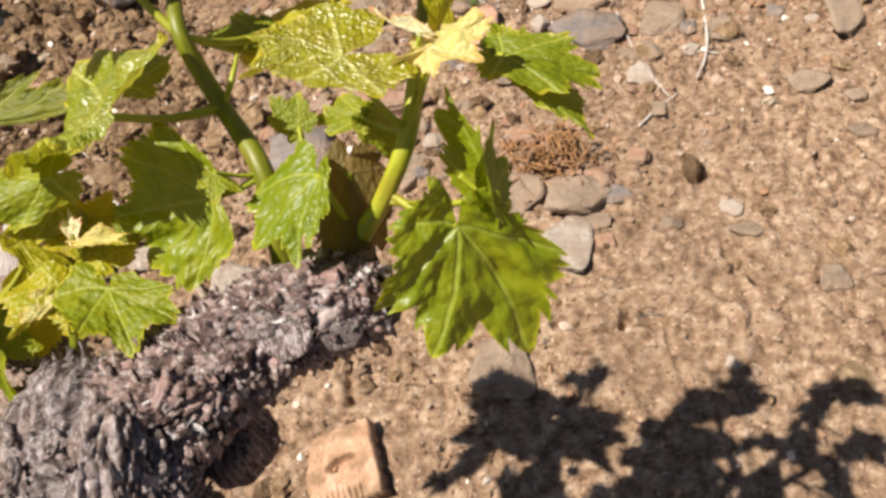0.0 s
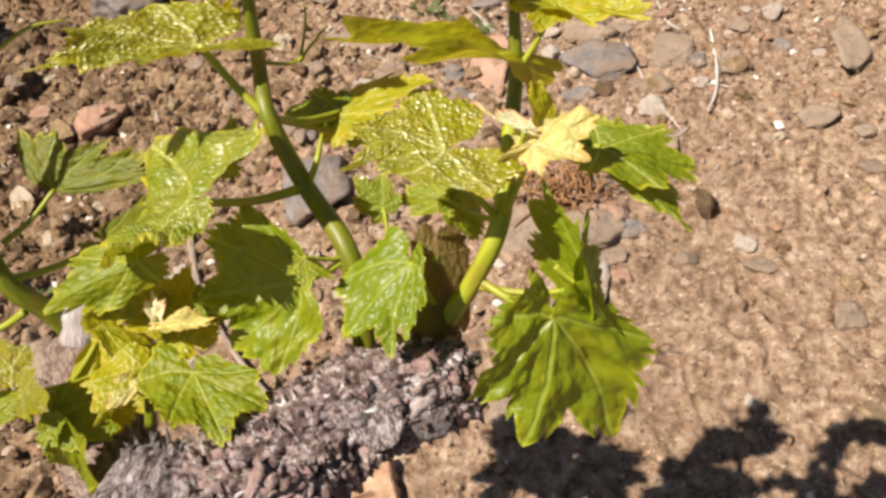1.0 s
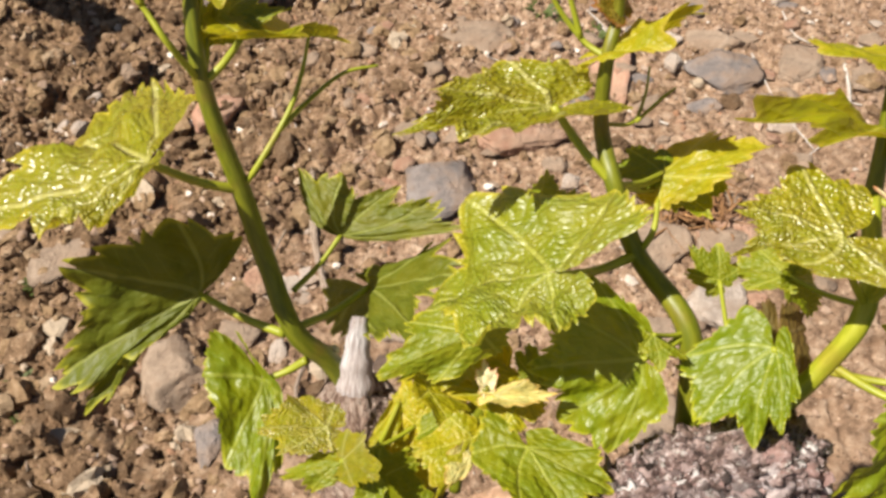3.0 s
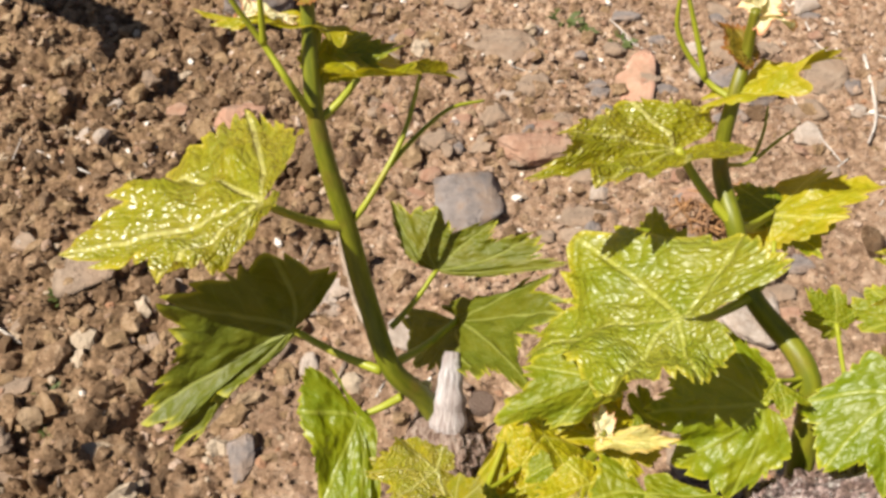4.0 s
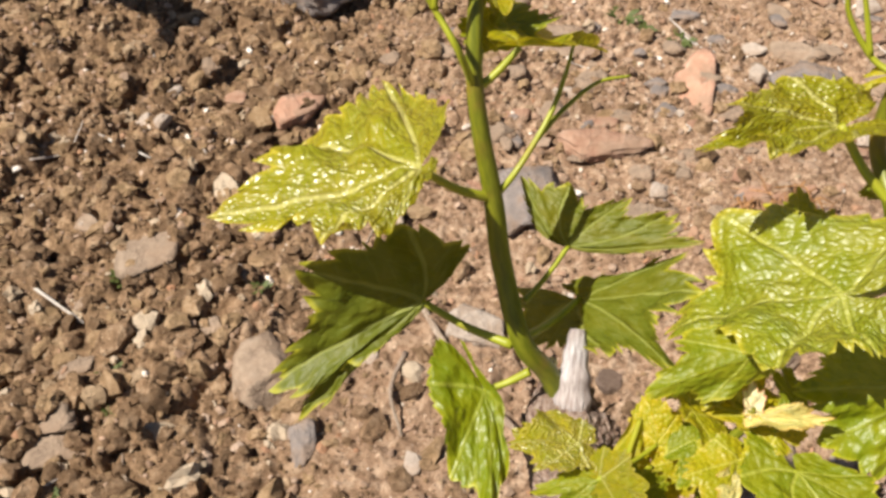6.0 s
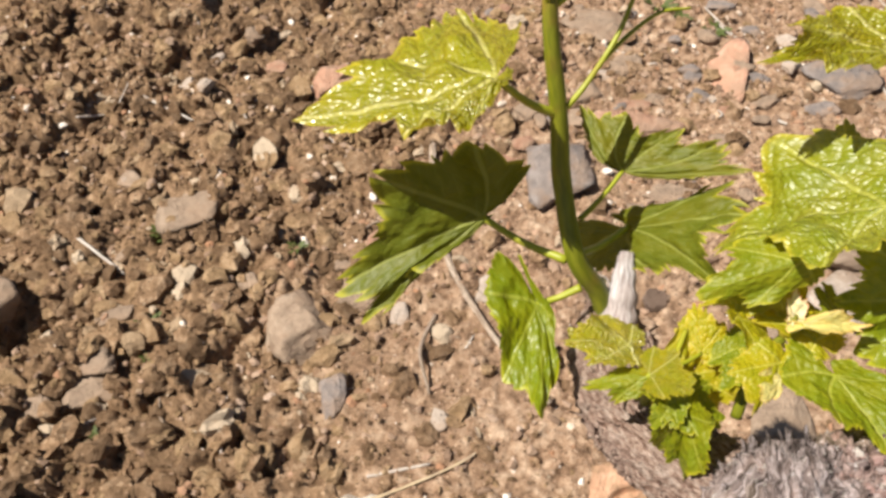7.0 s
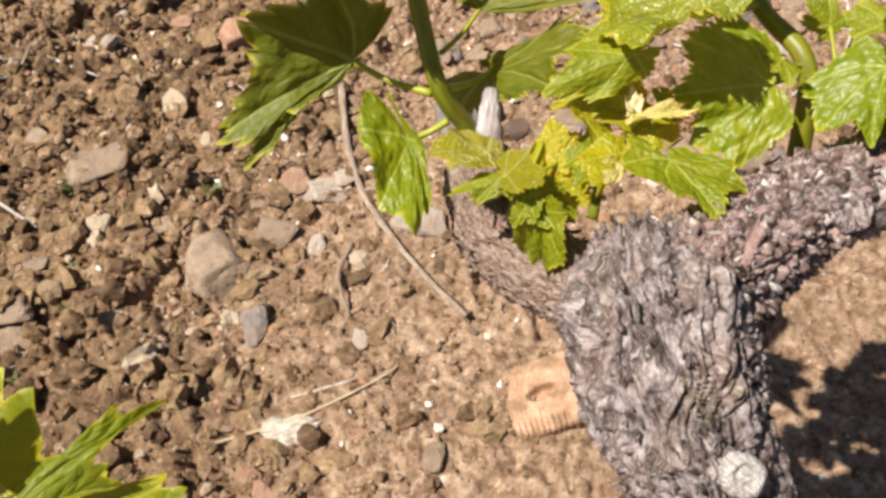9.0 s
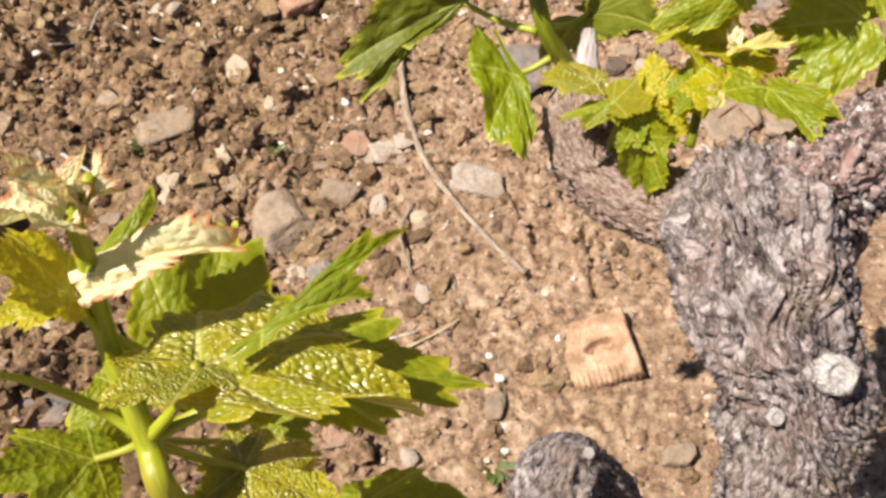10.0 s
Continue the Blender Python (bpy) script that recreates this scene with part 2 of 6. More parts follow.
leaf_plain = leaf_material("leaf", (0.190, 0.230, 0.004), (0.36, 0.38, 0.045), (0.46, 0.42, 0.02), 0.45, 0.38, 0.92)
leaf_gloss = leaf_material("leaf_gloss", (0.300, 0.295, 0.006), (0.60, 0.57, 0.17), (0.52, 0.44, 0.02), 1.0, 0.40, 0.9, 0.20)
leaf_sheen = leaf_material("leaf_sheen", (0.225, 0.262, 0.005), (0.44, 0.45, 0.07), (0.50, 0.44, 0.02), 1.0, 0.38, 0.9, 0.46)
leaf_deep = leaf_material("leaf_deep", (0.170, 0.222, 0.003), (0.31, 0.35, 0.04), (0.42, 0.42, 0.02), 0.66, 0.36, 0.93)
# matte green for the lower inner leaves, shade and grazing sun darkened into its colour
leaf_shaded = leaf_material("leaf_shaded", (0.112, 0.132, 0.004), (0.25, 0.27, 0.05), (0.38, 0.36, 0.02), 0.3, 0.32, 0.9)
leaf_young = leaf_material("leaf_young", (0.345, 0.335, 0.006), (0.52, 0.49, 0.07), (0.54, 0.43, 0.04), 0.6, 0.42, 0.88)
leaf_pale = leaf_material("leaf_pale", (0.55, 0.50, 0.17), (0.68, 0.61, 0.30), (0.60, 0.38, 0.09), 0.5, 0.34, 0.84)
leaf_tip = leaf_material("leaf_tip", (0.70, 0.66, 0.40), (0.78, 0.73, 0.50), (0.58, 0.14, 0.06), 0.5, 0.33, 0.84)
leaf_red = leaf_material("leaf_red", (0.20, 0.155, 0.012), (0.34, 0.27, 0.04), (0.32, 0.10, 0.025), 0.5, 0.40, 0.66)
leaf_dry = leaf_material("leaf_dry", (0.13, 0.10, 0.025), (0.22, 0.16, 0.06), (0.16, 0.09, 0.03), 0.1, 0.35, 0.8)


def stem_material(name, a, b, red):
    k = Mat(name)
    uv = k.coords("UV")
    n = k.noise(k.stretched(uv, 5, 5, 1), 1.0, 4)
    pos = k.node("NewGeometry").outputs["Position"]
    col = k.mix(k.smooth(n, 0.35, 0.65), a, b)
    col = k.mix(k.smooth(k.noise(pos, 26, 3), 0.52, 0.72, 0, red), col, (0.26, 0.10, 0.03))
    return k.done(col, 0.45, k.bump(n, 0.25, 0.002), 0.4)


stem_green = stem_material("stem_green", (0.105, 0.120, 0.005), (0.165, 0.172, 0.009), 0.35)
stem_fresh = stem_material("stem_fresh", (0.225, 0.245, 0.010), (0.32, 0.325, 0.022), 0.3)


def brick_material():
    k = Mat("brick")
    v = k.coords()
    n = k.noise(v, 40, 6, 0.65)
    g = k.noise(v, 260, 4, 0.7)
    col = k.ramp(n, (0.3, (0.33, 0.18, 0.11)), (0.5, (0.43, 0.26, 0.165)), (0.72, (0.52, 0.36, 0.26)))
    col = k.mix(k.smooth(k.noise(v, 26, 5), 0.44, 0.60, 0, 0.95), col, (0.25, 0.155, 0.092))
    return k.done(col, 0.92, k.bump(k.math("ADD", n, g), 0.5, 0.004), 0.15)


brick_clay = brick_material()


# ---- mesh helpers ----
def wild(ix, iy, iz, seed):
    v = np.sin(ix * 127.1 + iy * 311.7 + iz * 74.7 + seed * 53.3) * 43758.5453
    return v - np.floor(v)


def grain3(x, y, z, seed=0):
    """Smooth value noise in 0..1 over arrays."""
    x, y, z = np.broadcast_arrays(np.asarray(x, float), np.asarray(y, float), np.asarray(z, float))
    i, j, k = np.floor(x), np.floor(y), np.floor(z)
    f, g, h = x - i, y - j, z - k
    f, g, h = (a * a * (3 - 2 * a) for a in (f, g, h))
    total = 0
    for a in (0, 1):
        for b in (0, 1):
            for c in (0, 1):
                w = (f if a else 1 - f) * (g if b else 1 - g) * (h if c else 1 - h)
                total = total + w * wild(i + a, j + b, k + c, seed)
    return total


def cells2(x, y, seed=0, period=0):
    """Jittered cells: the gap between the two nearest points (0 on a border), the nearest one's random number, and the offset to it."""
    i, j = np.floor(x), np.floor(y)
    near, nxt = np.full(x.shape, 9.0), np.full(x.shape, 9.0)
    pick, ox, oy = np.zeros(x.shape), np.zeros(x.shape), np.zeros(x.shape)
    for a in (-1, 0, 1):
        for b in (-1, 0, 1):
            turn = (i + a) % period if period else i + a
            px, py = i + a + wild(turn, j + b, 1, seed), j + b + wild(turn, j + b, 2, seed)
            d = np.hypot(px - x, py - y)
            win = d < near
            nxt = np.where(win, near, np.minimum(nxt, d))
            near = np.where(win, d, near)
            pick = np.where(win, wild(turn, j + b, 3, seed), pick)
            ox, oy = np.where(win, x - px, ox), np.where(win, y - py, oy)
    return nxt - near, pick, ox, oy


def mesh_from(name, verts, faces, material, smooth=True, uv=None, rim=None):
    me = bpy.data.meshes.new(name)
    me.from_pydata(np.asarray(verts, dtype=float).tolist(), [], faces.tolist() if isinstance(faces, np.ndarray) else faces)
    me.materials.append(material)
    if smooth:
        me.polygons.foreach_set("use_smooth", [True] * len(me.polygons))
    if uv is not None:
        layer = me.uv_layers.new(name="UVMap")
        loops = np.empty(len(me.loops), dtype=np.int32)
        me.loops.foreach_get("vertex_index", loops)
        layer.data.foreach_set("uv", np.asarray(uv)[loops].ravel())
    if rim is not None:
        me.attributes.new("rim", "FLOAT", "POINT").data.foreach_set("value", np.asarray(rim, dtype=np.float32))
    me.update()
    return me


def part(name, me, parent, label=""):
    ob = new(name, me)
    ob.parent = parent
    if label:
        ob["label"] = label
    return ob


def grid_faces(rows, cols, wrap=False):
    f = []
    for i in range(rows - 1):
        for j in range(cols if wrap else cols - 1):
            k = (j + 1) % cols
            f.append((i * cols + j, i * cols + k, (i + 1) * cols + k, (i + 1) * cols + j))
    return f


def curve_points(points, steps):
    """A smooth line through the points."""
    p = np.array(points, float)
    p = np.vstack([2 * p[0] - p[1], p, 2 * p[-1] - p[-2]])
    out = []
    for i in range(1, len(p) - 2):
        for s in np.linspace(0, 1, steps, endpoint=False):
            a, b, c, d = p[i - 1], p[i], p[i + 1], p[i + 2]
            out.append(0.5 * (2 * b + (c - a) * s + (2 * a - 5 * b + 4 * c - d) * s * s + (3 * b - a - 3 * c + d) * s ** 3))
    out.append(p[-2])
    return np.array(out)


def tube(points, radii, steps=8, sides=10, rough=None, caps=True):
    """Vertices, faces and UVs (round, metres along) of a tapering round stem. rough(angle, metres, centre) scales the radius."""
    line = curve_points(points, steps)
    rad = np.interp(np.linspace(0, 1, len(line)), np.linspace(0, 1, len(radii)), radii)
    way = np.gradient(line, axis=0)
    way /= np.linalg.norm(way, axis=1)[:, None]
    side = np.cross(way[0], (0.31, 0.87, 0.38))
    length = np.concatenate([[0], np.cumsum(np.linalg.norm(np.diff(line, axis=0), axis=1))])
    ang = np.linspace(0, 2 * np.pi, sides, endpoint=False)
    verts, uv = [], []
    cos, sin = np.cos(ang)[:, None], np.sin(ang)[:, None]
    for c, w, r, l in zip(line, way, rad, length):
        side = side - w * side.dot(w)
        side /= np.linalg.norm(side)
        up = np.cross(w, side)
        rr = r * (rough(ang, l, c) if rough else np.ones(sides))
        verts += list(c + rr[:, None] * (cos * side + sin * up))
        uv += [(abs(a / np.pi - 1), l * 10) for a in ang]
    faces = grid_faces(len(line), sides, True)
    if caps:
        for ring, c, flip in ((0, line[0], True), (len(line) - 1, line[-1], False)):
            verts.append(c), uv.append((0.5, length[ring] * 10))
            for j in range(sides):
                a, b = ring * sides + j, ring * sides + (j + 1) % sides
                faces.append((b, a, len(verts) - 1) if flip else (a, b, len(verts) - 1))
    return verts, faces, uv


def rock_arrays(detail):
    bm = bmesh.new()
    bmesh.ops.create_icosphere(bm, subdivisions=detail, radius=1)
    v = np.array([p.co[:] for p in bm.verts])
    f = np.array([[q.index for q in p.verts] for p in bm.faces])
    bm.free()
    return v, f


ROCK1, ROCK2, ROCK3, ROCK4 = (rock_arrays(n) for n in (1, 2, 3, 4))


# ---- ground: one sheet, tilled and cloddy to the west, trodden smooth to the east ----
def rough_share(x, y):
    """0 on the smooth trodden strip, 1 on the tilled soil."""
    wave = 0.30 * (grain3(x * 2.2, y * 2.2, 0, 5) - 0.5) + 0.12 * (grain3(x * 6, y * 6, 0, 6) - 0.5)
    west = 1 / (1 + np.exp(np.clip((x + 0.50 + wave) * 9.0, -50, 50)))
    mid = 1 / (1 + np.exp(np.clip((x - 0.20 + wave) * 8.0, -50, 50)))
    north = 1 / (1 + np.exp(np.clip(-(y - 1.30 + wave) * 7.0, -50, 50)))
    return np.clip(0.72 * west + 0.26 * mid + 0.30 * north, 0, 1)


def lumps(x, y, scale, seed):
    """Angular tilted clods with gaps between them."""
    wx = x * scale + 0.7 * (grain3(x * scale * 1.7, y * scale * 1.7, 3, seed) - 0.5)
    wy = y * scale + 0.7 * (grain3(x * scale * 1.7, y * scale * 1.7, 7, seed) - 0.5)
    gap, k, ox, oy = cells2(wx, wy, seed)
    top = np.clip(gap / 0.42, 0, 1) ** 0.6
    k2 = (k * 7.13) % 1.0
    return top * (0.25 + 0.75 * k * k) + top * 0.5 * ((k2 - 0.5) * ox + (((k * 3.7) % 1) - 0.5) * oy)


# short drying cracks in the crust
CRACKS = (
    ((0.739, 1.289), (0.781, 1.268), (0.787, 1.202), (0.796, 1.118)),
    ((0.274, 0.867), (0.341, 0.855), (0.388, 0.867), (0.436, 0.857)),
    ((0.524, 0.947), (0.584, 0.960), (0.641, 0.928)),
    ((0.461, 1.186), (0.528, 1.158), (0.592, 1.173)),
    ((0.580, 0.992), (0.612, 0.930), (0.681, 0.913)),
    ((-0.185, 0.951), (-0.157, 0.888), (-0.149, 0.828)),
    ((-0.070, 0.889), (-0.060, 0.821), (-0.056, 0.757)),
    ((0.341, 0.851), (0.409, 0.857)),
    ((0.321, 0.727), (0.378, 0.701)),
)


def ground_height(x, y):
    x, y = np.asarray(x, float), np.asarray(y, float)
    r = rough_share(x, y)
    h = 0.022 * (grain3(x * 3.1, y * 3.1, 0, 1) - 0.5)
    h = h + (0.005 + 0.016 * r) * (grain3(x * 11, y * 11, 0, 2) - 0.5)
    patchy = np.clip(grain3(x * 4.3, y * 4.3, 0, 14) * 1.8 - 0.25, 0.25, 1)
    h = h + np.clip(r - 0.4, 0, 1) * 0.075 * lumps(x, y, 8.5, 15) + r * patchy * 0.055 * lumps(x, y, 19, 3)
    h = h + (0.0075 + 0.020 * r * patchy) * lumps(x, y, 47, 4) + (1 - r) * 0.013 * lumps(x, y, 15, 16) * np.clip(grain3(x * 3.1, y * 3.1, 5, 17) * 2 - 0.5, 0, 1)
    h = h + (0.0036 + 0.006 * r) * lumps(x, y, 105, 9)
    h = h + (0.003 + 0.003 * r) * (grain3(x * 70, y * 70, 0, 6) - 0.5) + 0.002 * (grain3(x * 150, y * 150, 0, 7) - 0.5)
    # crusted cracks and flaking plates on the trodden part
    crack = np.abs(grain3(x * 6 + 2, y * 6, 0, 11) - 0.5)
    h = h - (1 - r) * 0.007 * np.clip(1 - crack / 0.025, 0, 1)
    plate = grain3(x * 9, y * 14, 0, 12)
    h = h + (1 - r) * 0.0045 * np.clip((plate - 0.5) / 0.03, 0, 1)
    plate = grain3(x * 21, y * 30, 0, 13)
    h = h + (1 - r) * 0.0035 * np.clip((plate - 0.55) / 0.04, 0, 1)
    wob = 0.013 * (grain3(x * 55, y * 55, 0, 21) - 0.5)
    for line in CRACKS:
        for (ax, ay), (bx, by) in zip(line, line[1:]):
            s = np.clip(((x - ax) * (bx - ax) + (y - ay) * (by - ay)) / ((bx - ax) ** 2 + (by - ay) ** 2), 0, 1)
            d = np.hypot(x - ax - s * (bx - ax), y - ay - s * (by - ay)) + wob
            h = h - 0.017 * np.clip(1.2 - d / 0.010, 0, 1) + 0.004 * np.exp(-((d - 0.016) / 0.008) ** 2)
    # soil washed against the brick
    h = h + 0.020 * np.exp(-(((x + 0.118) / 0.040) ** 2 + ((y - 0.680) / 0.055) ** 2))
    # a hole between clods
    h = h - 0.075 * np.exp(-(((x + 1.085) / 0.050) ** 2 + ((y - 0.862) / 0.045) ** 2) ** 2)
    # a mound with a hollow beside it at the far edge
    h = h + 0.06 * np.exp(-(((x + 0.76) / 0.15) ** 2 + ((y - 2.08) / 0.16) ** 2)) - 0.05 * np.exp(-(((x + 1.02) / 0.16) ** 2 + ((y - 2.0) / 0.2) ** 2))
    return h - 0.026 * r - 0.026 * np.clip(r - 0.4, 0, 1)


def axis(lo, hi, step):
    inner = np.arange(lo, hi, step)
    out = step * np.cumsum(1.12 ** np.arange(1, 82))
    return np.concatenate([(lo - out)[::-1], inner, hi + out])


def build_ground():
    xs, ys = axis(-1.55, 1.2, 0.0048), axis(0.35, 2.15, 0.0048)
    X, Y = np.meshgrid(xs, ys)
    Z = ground_height(X, Y)
    out = np.maximum(np.maximum(-1.42 - X, X - 1.07), np.maximum(0.48 - Y, Y - 2.02)) + 0.10 * (grain3(X * 7, Y * 7, 0, 31) - 0.5)
    inner = np.clip(1 - out / 1.1, 0, 1)
    wide = 0.03 * (grain3(X * 0.9, Y * 0.9, 0, 32) - 0.5) * np.clip(1 - (np.hypot(X, Y) - 20) / 30, 0, 1)
    Z = Z * inner * inner * (3 - 2 * inner) + wide * (1 - inner) - 0.015 * (1 - inner)
    verts = np.stack([X.ravel(), Y.ravel(), Z.ravel()], 1)
    n, m = X.shape
    a = (np.arange(n - 1)[:, None] * m + np.arange(m - 1)[None, :]).ravel()
    faces = np.stack([a, a + 1, a + m + 1, a + m], 1)
    ob = new("ground", mesh_from("ground", verts, faces, soil, rim=rough_share(X, Y).ravel()))
    return tagged(ob, "dry brown stony vineyard soil, cloddy and crusted", "ground", kind="structure")


ground = build_ground()


def scatter(name, count, lo, hi, material, keep, rng, base, label, category, sink, power=2.2, area=(-1.5, 1.15, 0.38, 2.12)):
    """Many small rough lumps lying on the ground, joined."""
    v0, f0 = base
    west, east, south, north = area
    x, y = rng.uniform(west, east, count * 6), rng.uniform(south, north, count * 6)
    edge = np.minimum(np.minimum(x - west, east - x), np.minimum(y - south, north - y)) + 0.16 * (grain3(x * 6, y * 6, 0, 33) - 0.5)
    fine = np.flatnonzero(rng.random(count * 6) < keep(x, y) * np.clip(edge / 0.08, 0, 1))[:count]
    x, y = x[fine], y[fine]
    n, m = len(x), len(v0)
    s = lo + (hi - lo) * rng.random(n) ** power
    v = v0[None] * (1 + 0.75 * (rng.random((n, m, 1)) - 0.5)) * rng.uniform(0.55, 1.2, (n, 1, 3)) * s[:, None, None]
    v[..., 2] *= rng.uniform(0.55, 0.95, (n, 1))
    a, b, c = rng.uniform(-0.5, 0.5, n)[:, None], rng.uniform(-0.5, 0.5, n)[:, None], rng.uniform(0, 6.28, n)[:, None]
    px, py, pz = v[..., 0], v[..., 1], v[..., 2]
    py, pz = py * np.cos(a) - pz * np.sin(a), py * np.sin(a) + pz * np.cos(a)
    px, pz = px * np.cos(b) + pz * np.sin(b), -px * np.sin(b) + pz * np.cos(b)
    px, py = px * np.cos(c) - py * np.sin(c), px * np.sin(c) + py * np.cos(c)
    z = ground_height(x, y) + sink * s
    verts = np.stack([px + x[:, None], py + y[:, None], pz + z[:, None]], -1).reshape(-1, 3)
    faces = (f0[None] + (np.arange(n) * m)[:, None, None]).reshape(-1, 3)
    ob = new(name, mesh_from(name, verts, faces, material, smooth=False))
    tagged(ob, label, category, kind="stuff")


rng = np.random.default_rng(7)
scatter("soil_clods", 4300, 0.003, 0.024, clod, lambda x, y: 0.012 + 0.988 * rough_share(x, y) ** 2, rng, ROCK2, "loose brown clods of tilled earth", "soil clods", 0.15, 2.0)
scatter("soil_crumbs", 17000, 0.0012, 0.0062, clod, lambda x, y: 0.12 + 0.88 * rough_share(x, y), rng, ROCK1, "fine crumbs of dry brown soil", "soil crumbs", 0.2)
scatter("gravel", 9800, 0.0016, 0.012, gravel, lambda x, y: (0.45 + 0.55 * np.clip((y - 0.9) * 2, 0, 1)) * (1 - 0.65 * np.clip((x - 0.1) * 4, 0, 1) * np.clip((1.5 - y) * 4, 0, 1)), rng, ROCK1, "scattered brown, rusty and whitish gravel", "gravel", 0.1, 2.6)
scatter("soil_clods", 5200, 0.006, 0.034, clod, lambda x, y: np.where((x > -1.47) & (x < 1.12) & (y > 0.41) & (y < 2.09), 0.0, (0.05 + 0.95 * rough_share(x, y)) * np.exp(-0.5 * np.hypot(x, y - 1.2))), rng, ROCK1, "loose brown clods of earth farther along the row", "soil clods", 0.1, 2.0, (-3.4, 3.0, -1.6, 4.2))


def faceted(v, r, planes, low, high):
    """A ball of vertices cut down by random planes to an angular lump."""
    shape = np.ones(len(v))
    for c in range(planes):
        n = r.normal(size=3) * (1, 1, 0.35 if c else 0)
        n = n + (0, 0, 2.5) if c == 0 else n
        n /= np.linalg.norm(n)
        cut = r.uniform(low, high)
        d = v @ n
        shape = np.where(d * shape > cut, cut / np.maximum(d, 1e-3), shape)
    return v * shape[:, None]


def single_clods(count, rng):
    """The larger clods of the tilled strip, each by itself, on twelve shared shapes."""
    v0, f0 = ROCK2
    shapes = []
    for n in range(12):
        v = faceted(v0, rng, 9, 0.45, 0.85)
        v = v * (1 + 0.35 * (grain3(*(v0.T * 2.1 + n * 7), 41)[:, None] - 0.5) + 0.40 * (grain3(*(v0.T * 5 + n * 3), 42)[:, None] - 0.5)) * rng.uniform(0.75, 1.35, 3)
        shapes.append(mesh_from("clod", v, f0, clod, smooth=False))
    made = 0
    while made < count:
        x, y = rng.uniform(-1.25, -0.25), rng.uniform(0.50, 1.90)
        if rng.random() > float(rough_share(x, y)) ** 1.5:
            continue
        s = rng.uniform(0.012, 0.036)
        ob = part("clod", shapes[made % 12], ground)
        ob.matrix_basis = pose(x, y, float(ground_height(x, y)) + 0.05 * s, rng.uniform(-30, 30), rng.uniform(-30, 30), rng.uniform(0, 360)) @ Matrix.Diagonal((s, s, s * 0.75, 1))
        made += 1


single_clods(280, np.random.default_rng(17))


# ---- stones, shards and twigs lying on the ground ----
def stone(x, y, sx, sy, sz, turn, material, label, shape=ROCK4):
    v, f = shape
    seed = int(1000 * abs(y)) % 97
    r = np.random.default_rng(seed + int(1000 * abs(x)))
    p = faceted(v, r, 13, 0.40, 0.68)
    p = p * (1 + 0.16 * (grain3(*(p.T * 3 + seed), 2)[:, None] - 0.5) + 0.11 * (grain3(*(p.T * 9 + seed), 3)[:, None] - 0.5) + 0.06 * (grain3(*(p.T * 21 + seed), 5)[:, None] - 0.5))
    p /= (p.max(0) - p.min(0))
    p = p * (sx * 1.04, sy * 1.04, sz)
    ob = new("stone", mesh_from("stone", p, f, material))
    ob.matrix_basis = pose(x, y, float(ground_height(x, y)) + 0.18 * sz, r.uniform(-9, 9), r.uniform(-9, 9), turn)
    tagged(ob, label, "stone", "stones on the soil")


def twig(name, line, radius, material, label):
    pts = []
    for i, (x, y) in enumerate(line):
        pts.append((x, y, float(ground_height(x, y)) + radius * 1.2 + 0.002))
    r = np.linspace(radius, radius * 0.6, 6)
    bump = lambda a, l, c: 1 + 0.5 * (grain3(np.cos(a) * 1.2 + l * 90, np.sin(a) * 1.2, l * 60, 9) - 0.5)
    v, f, uv = tube(pts, r, 7, 8, bump)
    ob = new(name, mesh_from(name, v, f, material, uv=uv))
    tagged(ob, label, "twig" if name == "twig" else "straw", "dry twigs on the soil")


stone(0.189, 1.593, 0.085, 0.185, 0.036, -11, terracotta, "flat reddish terracotta shard lying on the soil")
stone(-0.164, 1.304, 0.150, 0.155, 0.075, 19, stone_grey, "angular dark grey stone half sunk in soil")
stone(-0.657, 1.528, 0.130, 0.110, 0.050, 24, terracotta, "pinkish angular stone on loose soil")
stone(-0.870, 1.162, 0.122, 0.113, 0.056, 15, stone_tan, "tan angular stone among clods")
stone(-0.969, 1.501, 0.034, 0.047, 0.024, -1, stone_pale, "small whitish pebble on the soil")
stone(-0.918, 1.467, 0.036, 0.042, 0.025, -1, stone_pale, "small whitish pebble on the soil")
stone(-0.027, 1.434, 0.195, 0.088, 0.042, -6, stone_rust, "flat brown slab of stone on the soil")
stone(-0.660, 1.922, 0.170, 0.204, 0.102, 8, stone_grey, "large blue-grey stone beside a soil mound")
stone(-0.099, 1.759, 0.163, 0.115, 0.040, -32, stone_tan, "pale worn flat stone sunk in soil")
stone(-0.854, 1.651, 0.044, 0.055, 0.026, -1, stone_tan, "small brown stone on soil")
stone(0.045, 1.260, 0.135, 0.069, 0.024, -1, stone_tan, "flat brown stone by the vine")
stone(0.322, 1.651, 0.041, 0.061, 0.025, -1, stone_pale, "small pale stone on soil")
stone(-0.183, 1.524, 0.064, 0.049, 0.025, -1, stone_rust, "small reddish stone on soil")
stone(-0.026, 1.632, 0.072, 0.068, 0.034, -1, stone_tan, "brown stone among rubble")
stone(-0.229, 1.453, 0.068, 0.067, 0.033, -1, stone_tan, "brown stone among rubble")
stone(-0.102, 1.038, 0.058, 0.039, 0.015, -0, stone_pale, "pale stone behind the vine shoot")
stone(-0.552, 1.051, 0.060, 0.040, 0.020, -0, stone_tan, "brown clod of hard earth")
stone(-0.600, 0.911, 0.128, 0.142, 0.085, 10, stone_tan, "tan flat-sided stone casting a shadow")
stone(-0.510, 0.978, 0.076, 0.062, 0.031, -0, stone_tan, "tan rounded stone beside a larger one")
